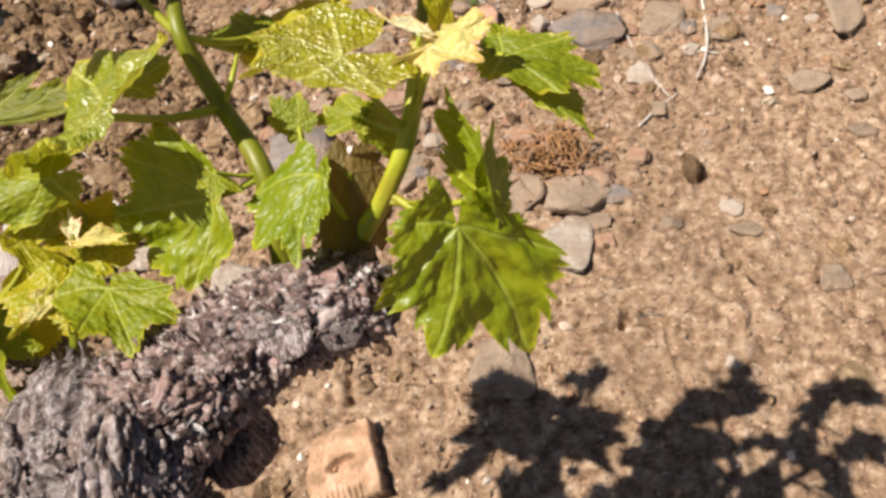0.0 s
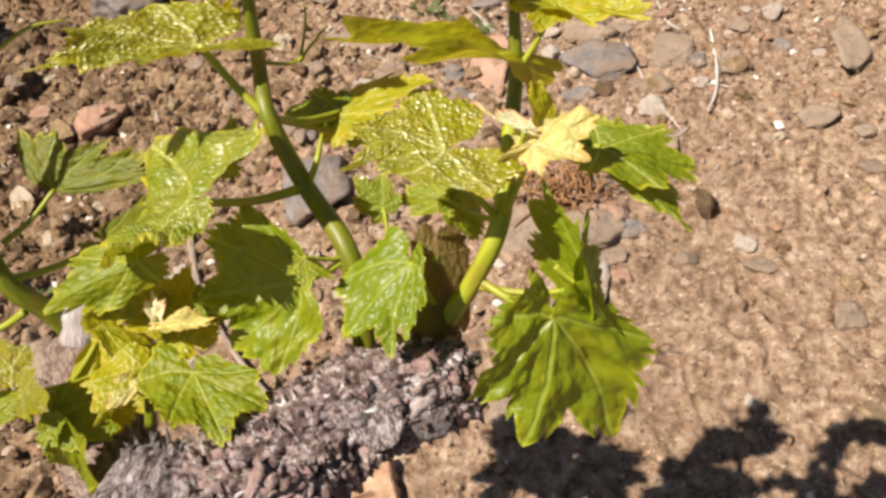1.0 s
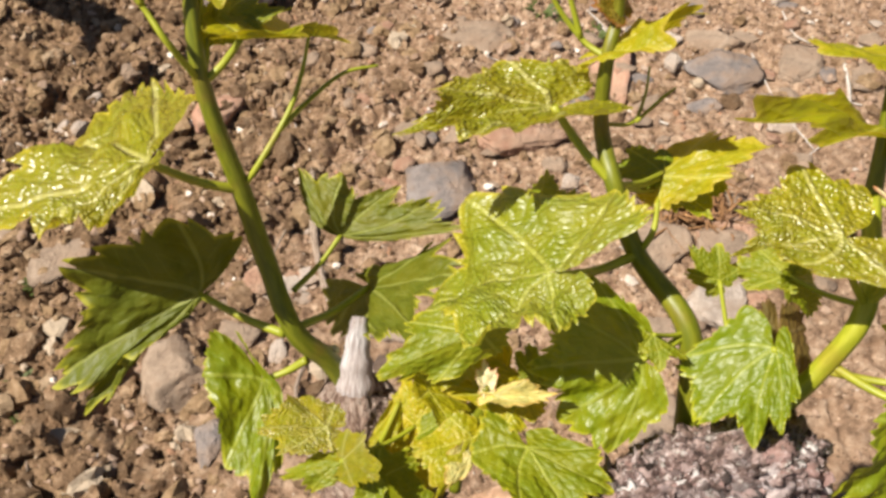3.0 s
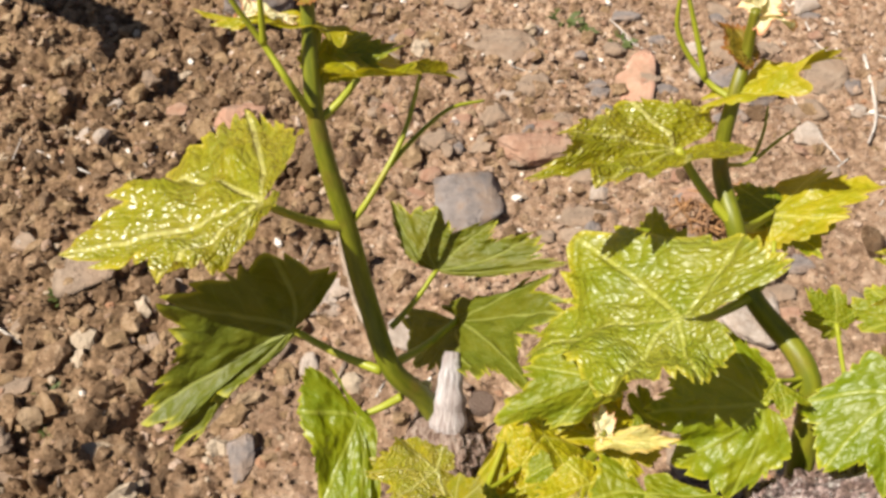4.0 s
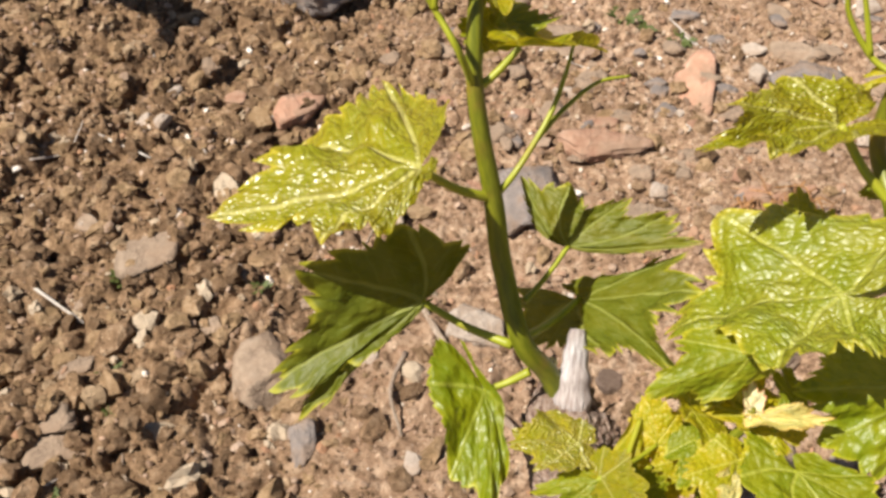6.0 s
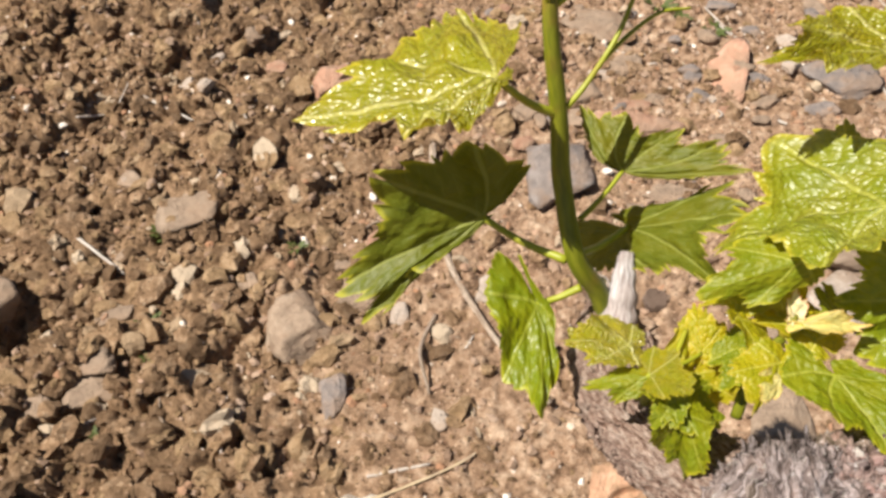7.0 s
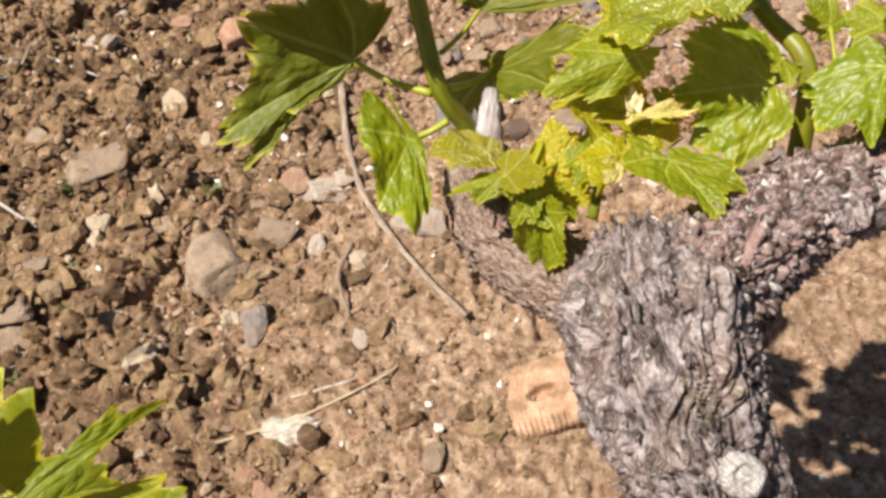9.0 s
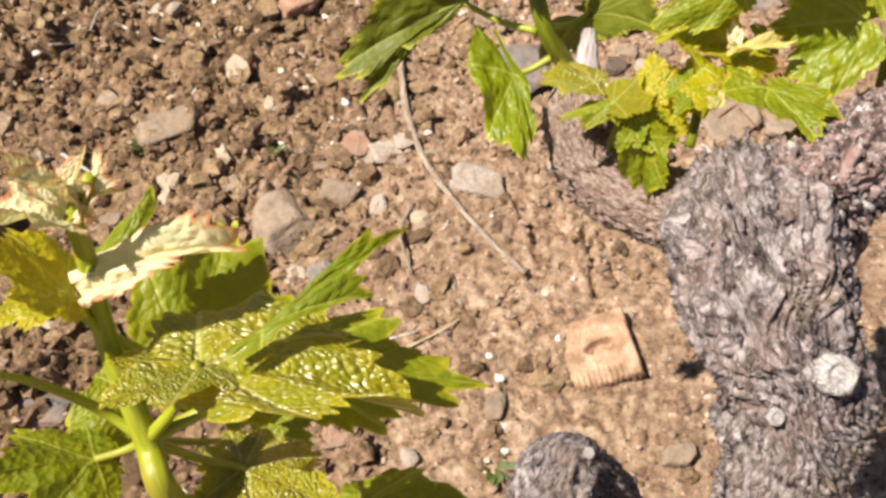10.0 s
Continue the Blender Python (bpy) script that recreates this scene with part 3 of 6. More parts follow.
stone(-0.436, 0.947, 0.038, 0.042, 0.031, -0, stone_pale, "small pale round pebble on dry soil")
stone(-0.256, 0.993, 0.100, 0.110, 0.070, 30, stone_pale, "pale tan stone beneath a drooping leaf")
stone(-0.527, 0.781, 0.047, 0.082, 0.033, 15, stone_grey, "smooth blue-grey oval stone")
stone(-0.489, 1.088, 0.064, 0.055, 0.027, -0, stone_rust, "pinkish rubble stone on dry soil")
stone(-0.425, 1.073, 0.074, 0.060, 0.030, -0, stone_pale, "pale rubble stone on dry soil")
stone(-0.992, 1.352, 0.026, 0.033, 0.018, -0, stone_pale, "small white pebble on dry soil")
stone(-0.227, 0.553, 0.034, 0.047, 0.017, 0, stone_tan, "upright brown stone chip")
stone(-0.354, 0.464, 0.028, 0.040, 0.017, 0, stone_pale, "small white stone chip on dry soil")
stone(0.042, 0.469, 0.057, 0.044, 0.022, 30, stone_tan, "pale brown stone by the stump")
stone(0.228, 1.151, 0.118, 0.103, 0.051, 10, stone_tan, "brown stone under the vine arm")
stone(-0.477, 0.494, 0.051, 0.043, 0.026, 1, stone_rust, "pinkish broken brick chip")
stone(-0.934, 0.531, 0.093, 0.070, 0.035, 3, stone_grey, "grey stone at the edge of tilled soil")
stone(-0.998, 0.703, 0.074, 0.055, 0.027, 3, stone_tan, "brown stone among clods")
stone(-0.913, 0.755, 0.103, 0.056, 0.028, 28, stone_tan, "long brown clod on dry soil")
stone(-0.415, 1.096, 0.094, 0.058, 0.023, 3, stone_rust, "pinkish rubble stone on dry soil")
stone(-0.951, 1.035, 0.037, 0.035, 0.021, 3, stone_tan, "small brown stone on dry soil")
stone(-0.349, 0.751, 0.027, 0.039, 0.014, 3, stone_pale, "small white stone chip on dry soil")
stone(0.213, 0.958, 0.134, 0.092, 0.032, 3, stone_tan, "flat brown stone under the vine")
stone(0.418, 1.617, 0.164, 0.121, 0.042, -14, stone_grey, "large flat grey-brown stone")
stone(0.572, 1.625, 0.102, 0.131, 0.036, -36, stone_tan, "tan angular flat stone")
stone(0.620, 1.528, 0.040, 0.037, 0.015, -5, stone_pale, "white stone chip on dry soil")
stone(0.629, 1.597, 0.036, 0.048, 0.025, -6, stone_grey, "small dark pebble on dry soil")
stone(0.617, 1.033, 0.060, 0.032, 0.013, -4, stone_tan, "small tan stone pressed into soil")
stone(0.959, 1.597, 0.082, 0.181, 0.029, -6, stone_tan, "flat grey-brown slab of stone")
stone(0.819, 1.393, 0.082, 0.064, 0.022, -5, stone_tan, "flat pale brown stone on dry soil")
stone(0.890, 1.590, 0.030, 0.036, 0.018, -6, stone_pale, "small white pebble on dry soil")
stone(0.531, 0.772, 0.022, 0.029, 0.013, -4, stone_pale, "small white stone chip on dry soil")
stone(0.776, 1.755, 0.030, 0.029, 0.014, -6, stone_pale, "small white chip on dry soil")
stone(0.183, 0.798, 0.102, 0.117, 0.036, -4, stone_tan, "flat grey-brown stone sunk in the soil")
stone(0.311, 1.032, 0.107, 0.133, 0.037, -5, stone_pale, "pale pinkish stone behind a leaf")
stone(0.353, 1.167, 0.123, 0.071, 0.028, -5, stone_rust, "reddish clod of earth")
stone(0.729, 0.924, 0.054, 0.060, 0.019, -5, stone_tan, "smooth brown stone on dry soil")
stone(-0.113, 1.540, 0.070, 0.071, 0.031, -1, stone_tan, "small brown rubble stone on dry soil")
stone(-0.034, 1.501, 0.057, 0.044, 0.020, 9, stone_rust, "small rusty earth clod on dry soil")
stone(0.028, 1.535, 0.052, 0.042, 0.019, 13, stone_tan, "small brown rubble stone on dry soil")
stone(-0.081, 1.605, 0.065, 0.044, 0.020, -6, stone_pale, "small pale rubble stone on dry soil")
stone(0.083, 1.320, 0.055, 0.043, 0.020, 9, stone_pale, "small pale rubble stone on dry soil")
stone(0.050, 1.365, 0.049, 0.042, 0.019, 4, stone_tan, "small brown rubble stone on dry soil")
stone(-0.285, 1.407, 0.045, 0.039, 0.017, -31, stone_rust, "small rusty earth clod on dry soil")
stone(-0.238, 1.359, 0.046, 0.040, 0.018, 23, stone_rust, "small rusty earth clod on dry soil")
stone(-0.272, 1.325, 0.037, 0.032, 0.014, -21, stone_rust, "small rusty earth clod on dry soil")
stone(0.360, 1.518, 0.067, 0.048, 0.021, 24, stone_grey, "small grey rubble stone on dry soil")
stone(0.253, 1.605, 0.070, 0.041, 0.019, -5, stone_grey, "small grey rubble stone on dry soil")
stone(0.254, 1.528, 0.075, 0.039, 0.018, 19, stone_tan, "small brown rubble stone on dry soil")
stone(0.024, 1.205, 0.061, 0.040, 0.018, -5, stone_tan, "small brown rubble stone on dry soil")
stone(0.133, 1.379, 0.039, 0.033, 0.015, -11, stone_tan, "small brown rubble stone on dry soil")
stone(-0.145, 1.436, 0.049, 0.039, 0.018, 4, stone_tan, "small brown rubble stone on dry soil")
stone(-0.336, 1.544, 0.040, 0.037, 0.017, -11, stone_rust, "small rusty earth clod on dry soil")
stone(-0.467, 1.697, 0.045, 0.041, 0.019, 9, stone_tan, "small brown rubble stone on dry soil")
stone(0.481, 1.729, 0.072, 0.055, 0.025, -1, stone_tan, "small brown rubble stone on dry soil")
stone(0.324, 1.733, 0.056, 0.042, 0.019, -11, stone_pale, "small pale rubble stone on dry soil")
stone(0.193, 1.854, 0.063, 0.049, 0.022, -12, stone_grey, "small grey rubble stone on dry soil")
stone(0.407, 1.848, 0.069, 0.052, 0.023, -22, stone_tan, "small brown rubble stone on dry soil")
stone(0.604, 1.882, 0.075, 0.061, 0.027, 8, stone_pale, "small pale rubble stone on dry soil")
stone(0.006, 1.922, 0.065, 0.047, 0.021, 18, stone_tan, "small brown rubble stone on dry soil")
stone(-0.192, 1.907, 0.061, 0.047, 0.021, -12, stone_tan, "small brown rubble stone on dry soil")
stone(0.256, 1.293, 0.057, 0.054, 0.021, 15, stone_rust, "small rusty earth clod on crusted soil")
stone(0.300, 1.275, 0.050, 0.045, 0.018, 9, stone_rust, "small rusty earth clod on crusted soil")
stone(0.316, 1.235, 0.045, 0.049, 0.018, -31, stone_rust, "small rusty earth clod on crusted soil")
stone(0.382, 1.244, 0.061, 0.049, 0.020, -31, stone_tan, "small brown rubble stone on crusted soil")
stone(0.337, 1.134, 0.061, 0.054, 0.022, 21, stone_tan, "small brown rubble stone on crusted soil")
stone(0.405, 1.131, 0.061, 0.050, 0.020, 10, stone_grey, "small grey rubble stone on crusted soil")
stone(0.366, 1.077, 0.060, 0.041, 0.016, -20, stone_tan, "small brown rubble stone on crusted soil")
stone(0.460, 1.218, 0.042, 0.044, 0.017, -25, stone_rust, "small rusty earth clod on crusted soil")
stone(0.703, 1.571, 0.070, 0.083, 0.028, -9, stone_tan, "small brown rubble stone on crusted soil")
stone(0.403, 1.730, 0.126, 0.059, 0.024, -26, stone_tan, "small brown rubble stone on crusted soil")
stone(0.507, 1.458, 0.059, 0.055, 0.022, -11, stone_pale, "small pale rubble stone on crusted soil")
stone(0.524, 1.351, 0.048, 0.040, 0.016, -20, stone_tan, "small brown rubble stone on crusted soil")
stone(0.734, 1.688, 0.049, 0.051, 0.020, 4, stone_tan, "small brown rubble stone on crusted soil")
stone(0.823, 1.630, 0.043, 0.050, 0.017, -1, stone_grey, "small grey rubble stone on crusted soil")
stone(0.496, 1.540, 0.059, 0.052, 0.021, 15, stone_tan, "small brown rubble stone on crusted soil")
stone(0.823, 1.740, 0.057, 0.046, 0.019, 4, stone_pale, "small pale rubble stone on crusted soil")
stone(0.885, 1.259, 0.052, 0.039, 0.016, 5, stone_tan, "small brown rubble stone on crusted soil")
stone(0.905, 1.350, 0.043, 0.036, 0.014, -5, stone_tan, "small brown rubble stone on crusted soil")
stone(0.491, 1.064, 0.039, 0.032, 0.013, -24, stone_tan, "small brown rubble stone on crusted soil")
stone(0.606, 1.087, 0.043, 0.033, 0.013, -34, stone_pale, "small pale rubble stone on crusted soil")
stone(0.376, 1.029, 0.039, 0.029, 0.012, -14, stone_rust, "small rusty earth clod on crusted soil")
stone(-0.761, 0.845, 0.033, 0.017, 0.010, -10, stone_pale, "small white pebble among clods")
stone(-0.927, 1.580, 0.027, 0.037, 0.015, -20, stone_pale, "small white pebble among clods")
stone(-0.707, 0.983, 0.039, 0.029, 0.016, 19, stone_tan, "small brown stone among clods")
stone(-0.679, 1.086, 0.037, 0.027, 0.015, 9, stone_tan, "small brown stone among clods")
stone(-1.002, 1.205, 0.054, 0.043, 0.024, -31, stone_tan, "small brown stone among clods")
stone(-0.929, 0.909, 0.058, 0.041, 0.023, 10, stone_tan, "small brown stone among clods")
stone(-0.800, 1.580, 0.049, 0.039, 0.022, -12, stone_rust, "small reddish stone among clods")
stone(-1.068, 1.659, 0.056, 0.046, 0.025, -32, stone_tan, "small brown stone among clods")
stone(-0.445, 1.068, 0.095, 0.053, 0.024, 2, stone_pale, "pale pinkish stone on dry soil")
stone(-0.398, 1.096, 0.046, 0.040, 0.018, 18, stone_pale, "pale pinkish stone on dry soil")
stone(-0.942, 0.795, 0.113, 0.049, 0.022, 2, stone_tan, "long brown clod on tilled soil")
stone(-0.499, 0.521, 0.046, 0.034, 0.015, -17, stone_rust, "pinkish stone on dry soil")
stone(-0.701, 1.120, 0.026, 0.029, 0.011, -3, stone_pale, "pale pinkish stone on dry soil")
stone(-1.170, 0.905, 0.130, 0.110, 0.100, 20, stone_tan, "big crusted ochre clod beside a hole")
stone(0.350, 1.130, 0.130, 0.100, 0.045, 14, stone_tan, "rounded pinkish brown clod sunk in crusted soil")
rubble = np.random.default_rng(29)
for n in range(78):
    x, y = rubble.uniform(-0.42, 0.62), rubble.uniform(1.20, 1.95)
    size = rubble.uniform(0.018, 0.060) * (1.0 if y > 1.35 else 0.75)
    kind, words = ((stone_tan, "small brown stone in the rubble"), (stone_rust, "small reddish brown stone in the rubble"), (stone_grey, "small grey stone in the rubble"), (stone_tan, "flat brown chip of stone in the rubble"))[n % 4]
    stone(x, y, size, size * rubble.uniform(0.6, 1.0), size * rubble.uniform(0.3, 0.6), rubble.uniform(-60, 60), kind, words, ROCK3)
twig("twig", [(-0.421, 1.346), (-0.397, 1.176), (-0.349, 1.025), (-0.255, 0.876), (-0.177, 0.785)], 0.0075, twig_wood, "bent dry brown twig lying on the soil")
twig("twig", [(-0.374, 0.945), (-0.391, 0.864), (-0.369, 0.794)], 0.0042, twig_wood, "thin curved dry twig on soil")
twig("twig", [(-0.296, 0.777), (-0.286, 0.728), (-0.264, 0.701)], 0.0022, twig_wood, "tiny dry twig on soil")
twig("straw", [(-1.044, 1.050), (-0.945, 0.995)], 0.0035, dead_wood, "bleached straw stalk on clods")
twig("straw", [(-1.054, 1.451), (-0.923, 1.382)], 0.0033, dead_wood, "bleached straw stalk on clods")
twig("straw", [(-1.169, 1.371), (-1.124, 1.412)], 0.003, dead_wood, "bleached straw stalk on clods")
twig("straw", [(-0.679, 0.686), (-0.689, 0.757)], 0.002, dead_wood, "thin dry straw on soil")
twig("twig", [(-0.948, 0.641), (-0.913, 0.673), (-0.881, 0.715)], 0.003, dead_wood, "dry twig on clods")
twig("twig", [(0.397, 0.872), (0.442, 0.873)], 0.002, twig_wood, "thin dark root fibre on soil")
twig("twig", [(0.680, 1.693), (0.662, 1.560), (0.641, 1.482), (0.612, 1.425)], 0.004, dead_wood, "thin pale root on soil")
twig("twig", [(0.526, 1.449), (0.554, 1.388)], 0.0022, dead_wood, "thin pale root on soil")
twig("twig", [(0.152, 1.825), (0.231, 1.717)], 0.002, dead_wood, "thin pale root on soil")
twig("twig", [(-0.448, 1.208), (-0.490, 1.106)], 0.0025, twig_wood, "thin reddish twig on soil")
twig("twig", [(0.155, 1.153), (0.183, 1.127), (0.212, 1.198)], 0.002, dead_wood, "pale dry stalk on soil")
twig("straw", [(-0.566, 0.567), (-0.437, 0.611), (-0.308, 0.674), (-0.282, 0.717), (-0.299, 0.768)], 0.0026, straw_tan, "long bent tan straw on dry soil")
twig("straw", [(-0.449, 0.649), (-0.354, 0.669)], 0.003, dead_wood, "bleached straw stalk on dry soil")
twig("straw", [(-0.932, 0.659), (-0.908, 0.695), (-0.887, 0.727)], 0.003, straw_tan, "tan straw stalk on clods")
twig("straw", [(-0.671, 0.646), (-0.690, 0.752)], 0.0022, dead_wood, "thin bleached straw on clods")
twig("straw", [(0.586, 1.812), (0.591, 1.735), (0.617, 1.698)], 0.0026, dead_wood, "bleached grass stalk on dry soil")
twig("straw", [(0.492, 1.674), (0.508, 1.549)], 0.0026, dead_wood, "bleached grass stalk on dry soil")
twig("straw", [(0.244, 1.783), (0.224, 1.680)], 0.0024, dead_wood, "bleached grass stalk on dry soil")
twig("straw", [(0.174, 1.799), (0.203, 1.740), (0.244, 1.726)], 0.0022, dead_wood, "bleached grass stalk on dry soil")
twig("straw", [(0.478, 1.303), (0.522, 1.352), (0.573, 1.398)], 0.0028, dead_wood, "bleached grass stalk on dry soil")
twig("straw", [(0.564, 1.925), (0.581, 1.842)], 0.0022, dead_wood, "bleached grass stalk on dry soil")
twig("straw", [(-1.112, 1.407), (-1.085, 1.470)], 0.002, dead_wood, "thin bleached straw on clods")


for n in range(34):
    far = n % 2 == 0
    x, y = (rubble.uniform(-0.4, 0.7), rubble.uniform(1.2, 1.85)) if far else (rubble.uniform(-1.15, -0.2), rubble.uniform(0.55, 1.7))
    a, l = rubble.uniform(0, 3.14), rubble.uniform(0.015, 0.05)
    bend = (x + 0.5 * l * math.cos(a) + rubble.uniform(-0.006, 0.006), y + 0.5 * l * math.sin(a) + rubble.uniform(-0.006, 0.006))
    twig("straw" if n % 3 == 0 else "twig", [(x, y), bend, (x + l * math.cos(a), y + l * math.sin(a))], rubble.uniform(0.0012, 0.0028), (dead_wood, twig_wood, twig_wood)[n % 3], ("short bleached bit of straw on the soil", "short broken brown twig on the soil", "thin dry brown root end on the soil")[n % 3])


def root_tuft(x, y, wide, high):
    """A tangle of dead rusty rootlets standing out of the soil."""
    r = np.random.default_rng(21)
    verts, faces, uv = [], [], []
    for _ in range(120):
        a, far = r.uniform(0, 6.28), wide * r.uniform(0, 1) ** 0.6
        p = np.array((x + far * math.cos(a), y + 0.7 * far * math.sin(a), 0.0))
        p[2] = float(ground_height(p[0], p[1])) - 0.004
        q = p + np.append(r.normal(0, wide * 0.35, 2), high * r.uniform(0.3, 1.0))
        e = q + np.append(r.normal(0, wide * 0.40, 2), -high * r.uniform(0.0, 0.7))
        size = r.uniform(0.0012, 0.0032)
        v, f, t = tube([p, q, e], [size, size * 0.9, size * 0.4], 5, 5)
        faces += [tuple(k + len(verts) for k in g) for g in f]
        verts += v
        uv += t
    ob = new("root_tuft", mesh_from("root_tuft", verts, faces, root_rust, uv=uv))
    tagged(ob, "tangle of dead rusty-orange rootlets in the soil", "roots")


root_rust = wood_material("root_rust", (0.15, 0.07, 0.025), (0.34, 0.17, 0.07), (0.50, 0.29, 0.14), (8, 2, 1), harsh=0.5)
root_tuft(0.300, 1.235, 0.075, 0.040)


# ---- the grapevine: trunk, arms and spurs ----
vine = new("grapevine")
vine.location = (0, 0, 0)
tagged(vine, "old gnarled grapevine with shaggy grey bark and fresh shoots", "grapevine")


def bark_shape(seed, deep, around=22, along=42):
    """Swirling split plates of bark with narrow gaps, fibres on them, and knots, as a factor on a limb's radius."""
    def rough(a, l, c):
        ca, sa = np.cos(a), np.sin(a)
        lump = grain3(ca * 1.1 + c[0] * 22, sa * 1.1 + c[1] * 22, l * 16, seed) - 0.5
        sway = grain3(ca * 1.8, sa * 1.8, l * 24, seed + 7) - 0.5
        jolt = grain3(ca * 5, sa * 5, l * 60, seed + 8) - 0.5
        twist = a + l * 3.0 + 1.7 * sway
        ct, st = np.cos(twist), np.sin(twist)
        gap, pick, ox, oy = cells2(twist / (2 * np.pi) * around + 0.8 * jolt, l * along + 1.6 * sway + 0 * a, seed + 2, around)
        plate = np.clip(gap / 0.32, 0, 1) ** 0.55 * (0.45 + 0.55 * pick) + 0.45 * (pick - 0.5) * oy + 0.35 * (((pick * 5.3) % 1) - 0.5) * ox
        gap2, pick2, _, _ = cells2(twist / (2 * np.pi) * around * 4 + 1.6 * jolt, l * along * 3.2 + 2 * sway + 0 * a, seed + 3, around * 4)
        sliver = np.clip(gap2 / 0.4, 0, 1) ** 0.7 * (0.3 + 0.7 * pick2)
        fibre = np.abs(grain3(ct * 26, st * 26, l * 70, seed + 3) - 0.5) * 2
        knot = np.clip(grain3(ca * 2.2 + 9, sa * 2.2, l * 28, seed + 5) - 0.62, 0, 1)
        return 1 + 0.34 * lump + 0.7 * knot + deep * (0.15 * plate - 0.12 + 0.20 * sliver + 0.10 * fibre)
    return rough


def limb(name, points, radii, material, label, seed, deep=0.8, sides=96, steps=26, around=22, along=42):
    v, f, uv = tube(points, radii, steps, sides, bark_shape(seed, deep, around, along))
    return part(name, mesh_from(name, v, f, material, uv=uv), vine, label)


TRUNK = [(0.02, 0.16, -0.03), (0.012, 0.17, 0.12), (0.0, 0.185, 0.30), (-0.012, 0.20, 0.45), (-0.022, 0.213, 0.58), (-0.040, 0.245, 0.66), (-0.068, 0.300, 0.715), (-0.075, 0.345, 0.735), (-0.07, 0.375, 0.735)]
TRUNK_R = [0.066, 0.056, 0.048, 0.045, 0.043, 0.045, 0.052, 0.050, 0.028]
ARM_C = [(-0.09, 0.335, 0.735), (-0.03, 0.358, 0.750), (0.02, 0.385, 0.764), (0.065, 0.402, 0.770), (0.098, 0.410, 0.768)]
ARM_C_R = [0.032, 0.033, 0.027, 0.026, 0.020]
ARM_A = [(-0.08, 0.345, 0.715), (-0.125, 0.385, 0.695), (-0.165, 0.435, 0.680), (-0.178, 0.480, 0.695), (-0.175, 0.505, 0.705)]
ARM_A_R = [0.030, 0.028, 0.031, 0.028, 0.016]
ARM_E = [(-0.01, 0.20, 0.10), (-0.07, 0.25, 0.22), (-0.135, 0.29, 0.32), (-0.172, 0.290, 0.378), (-0.200, 0.225, 0.405), (-0.225, 0.15, 0.43), (-0.300, 0.10, 0.52), (-0.372, 0.09, 0.66), (-0.378, 0.09, 0.72)]
ARM_E_R = [0.040, 0.036, 0.034, 0.038, 0.036, 0.034, 0.030, 0.024, 0.016]
trunk = limb("trunk", TRUNK, TRUNK_R, bark, "thick twisted trunk with fissured grey bark", 20, 0.75, 260, 56, 24, 19)
arm_c = limb("arm", ARM_C, ARM_C_R, bark_block, "short gnarled arm with knobbly flaking bark", 30, 1.6, 170, 40, 11, 36)
arm_a = limb("arm", ARM_A, ARM_A_R, old_wood, "lower arm of reddish stringy old wood", 40, 0.8, 120, 30)
arm_e = limb("arm", ARM_E, ARM_E_R, bark, "low arm bent outward from the trunk", 50, 0.55, 130, 32)


def flake(rng, c, w, r, size, a, chunk=0.0):
    """Vertices, faces and UVs of one curled flake of bark on a limb of radius r round c, ends lifted."""
    s = np.cross(w, (0.31, 0.87, 0.38))
    s /= np.linalg.norm(s)
    u = np.cross(w, s)
    twist = rng.normal(0, 0.35)
    long, wide = size * rng.uniform(0.5, 1.9 - 0.9 * min(chunk, 1)), size * (rng.uniform(0.05, 0.22) + chunk * rng.uniform(0.2, 0.7))
    lift = rng.uniform(0.0, 1.0) ** 2.2 * (0.60 - 0.22 * chunk) * size
    verts, faces, uvs, low = [], [], [], rng.uniform(0.98, 1.10)
    for p in np.linspace(-0.5, 0.5, 6):
        for q in (-0.5, 0.0, 0.5):
            taper = 1 - 0.5 * abs(p) * rng.uniform(0.4, 1.6)
            ang = a + (q * wide * taper + p * long * math.sin(twist)) / r
            out = r * low + (0.0022 + 0.003 * chunk) * (1 - abs(q) * 1.2) + lift * (2 * abs(p)) ** 2.5 * (1 if p > 0 else 0.5) + rng.normal(0, 0.0006)
            n = math.cos(ang) * s + math.sin(ang) * u
            verts.append(c + n * out + w * p * long * math.cos(twist))
            uvs.append((q * wide * 30 + a, p * long * 30))
    for t in range(18):
        verts.append(verts[t] - (verts[t] - c) / np.linalg.norm(verts[t] - c) * (0.0018 + 0.002 * chunk))
        uvs.append(uvs[t])
    for row in range(5):
        for col in range(2):
            p = row * 3 + col
            faces.append((p, p + 1, p + 4, p + 3))
            faces.append((p + 21, p + 22, p + 19, p + 18))
    ring = [0, 1, 2, 5, 8, 11, 14, 17, 16, 15, 12, 9, 6, 3]
    for m, n2 in zip(ring, ring[1:] + ring[:1]):
        faces.append((n2, m, m + 18, n2 + 18))
    return verts, faces, uvs


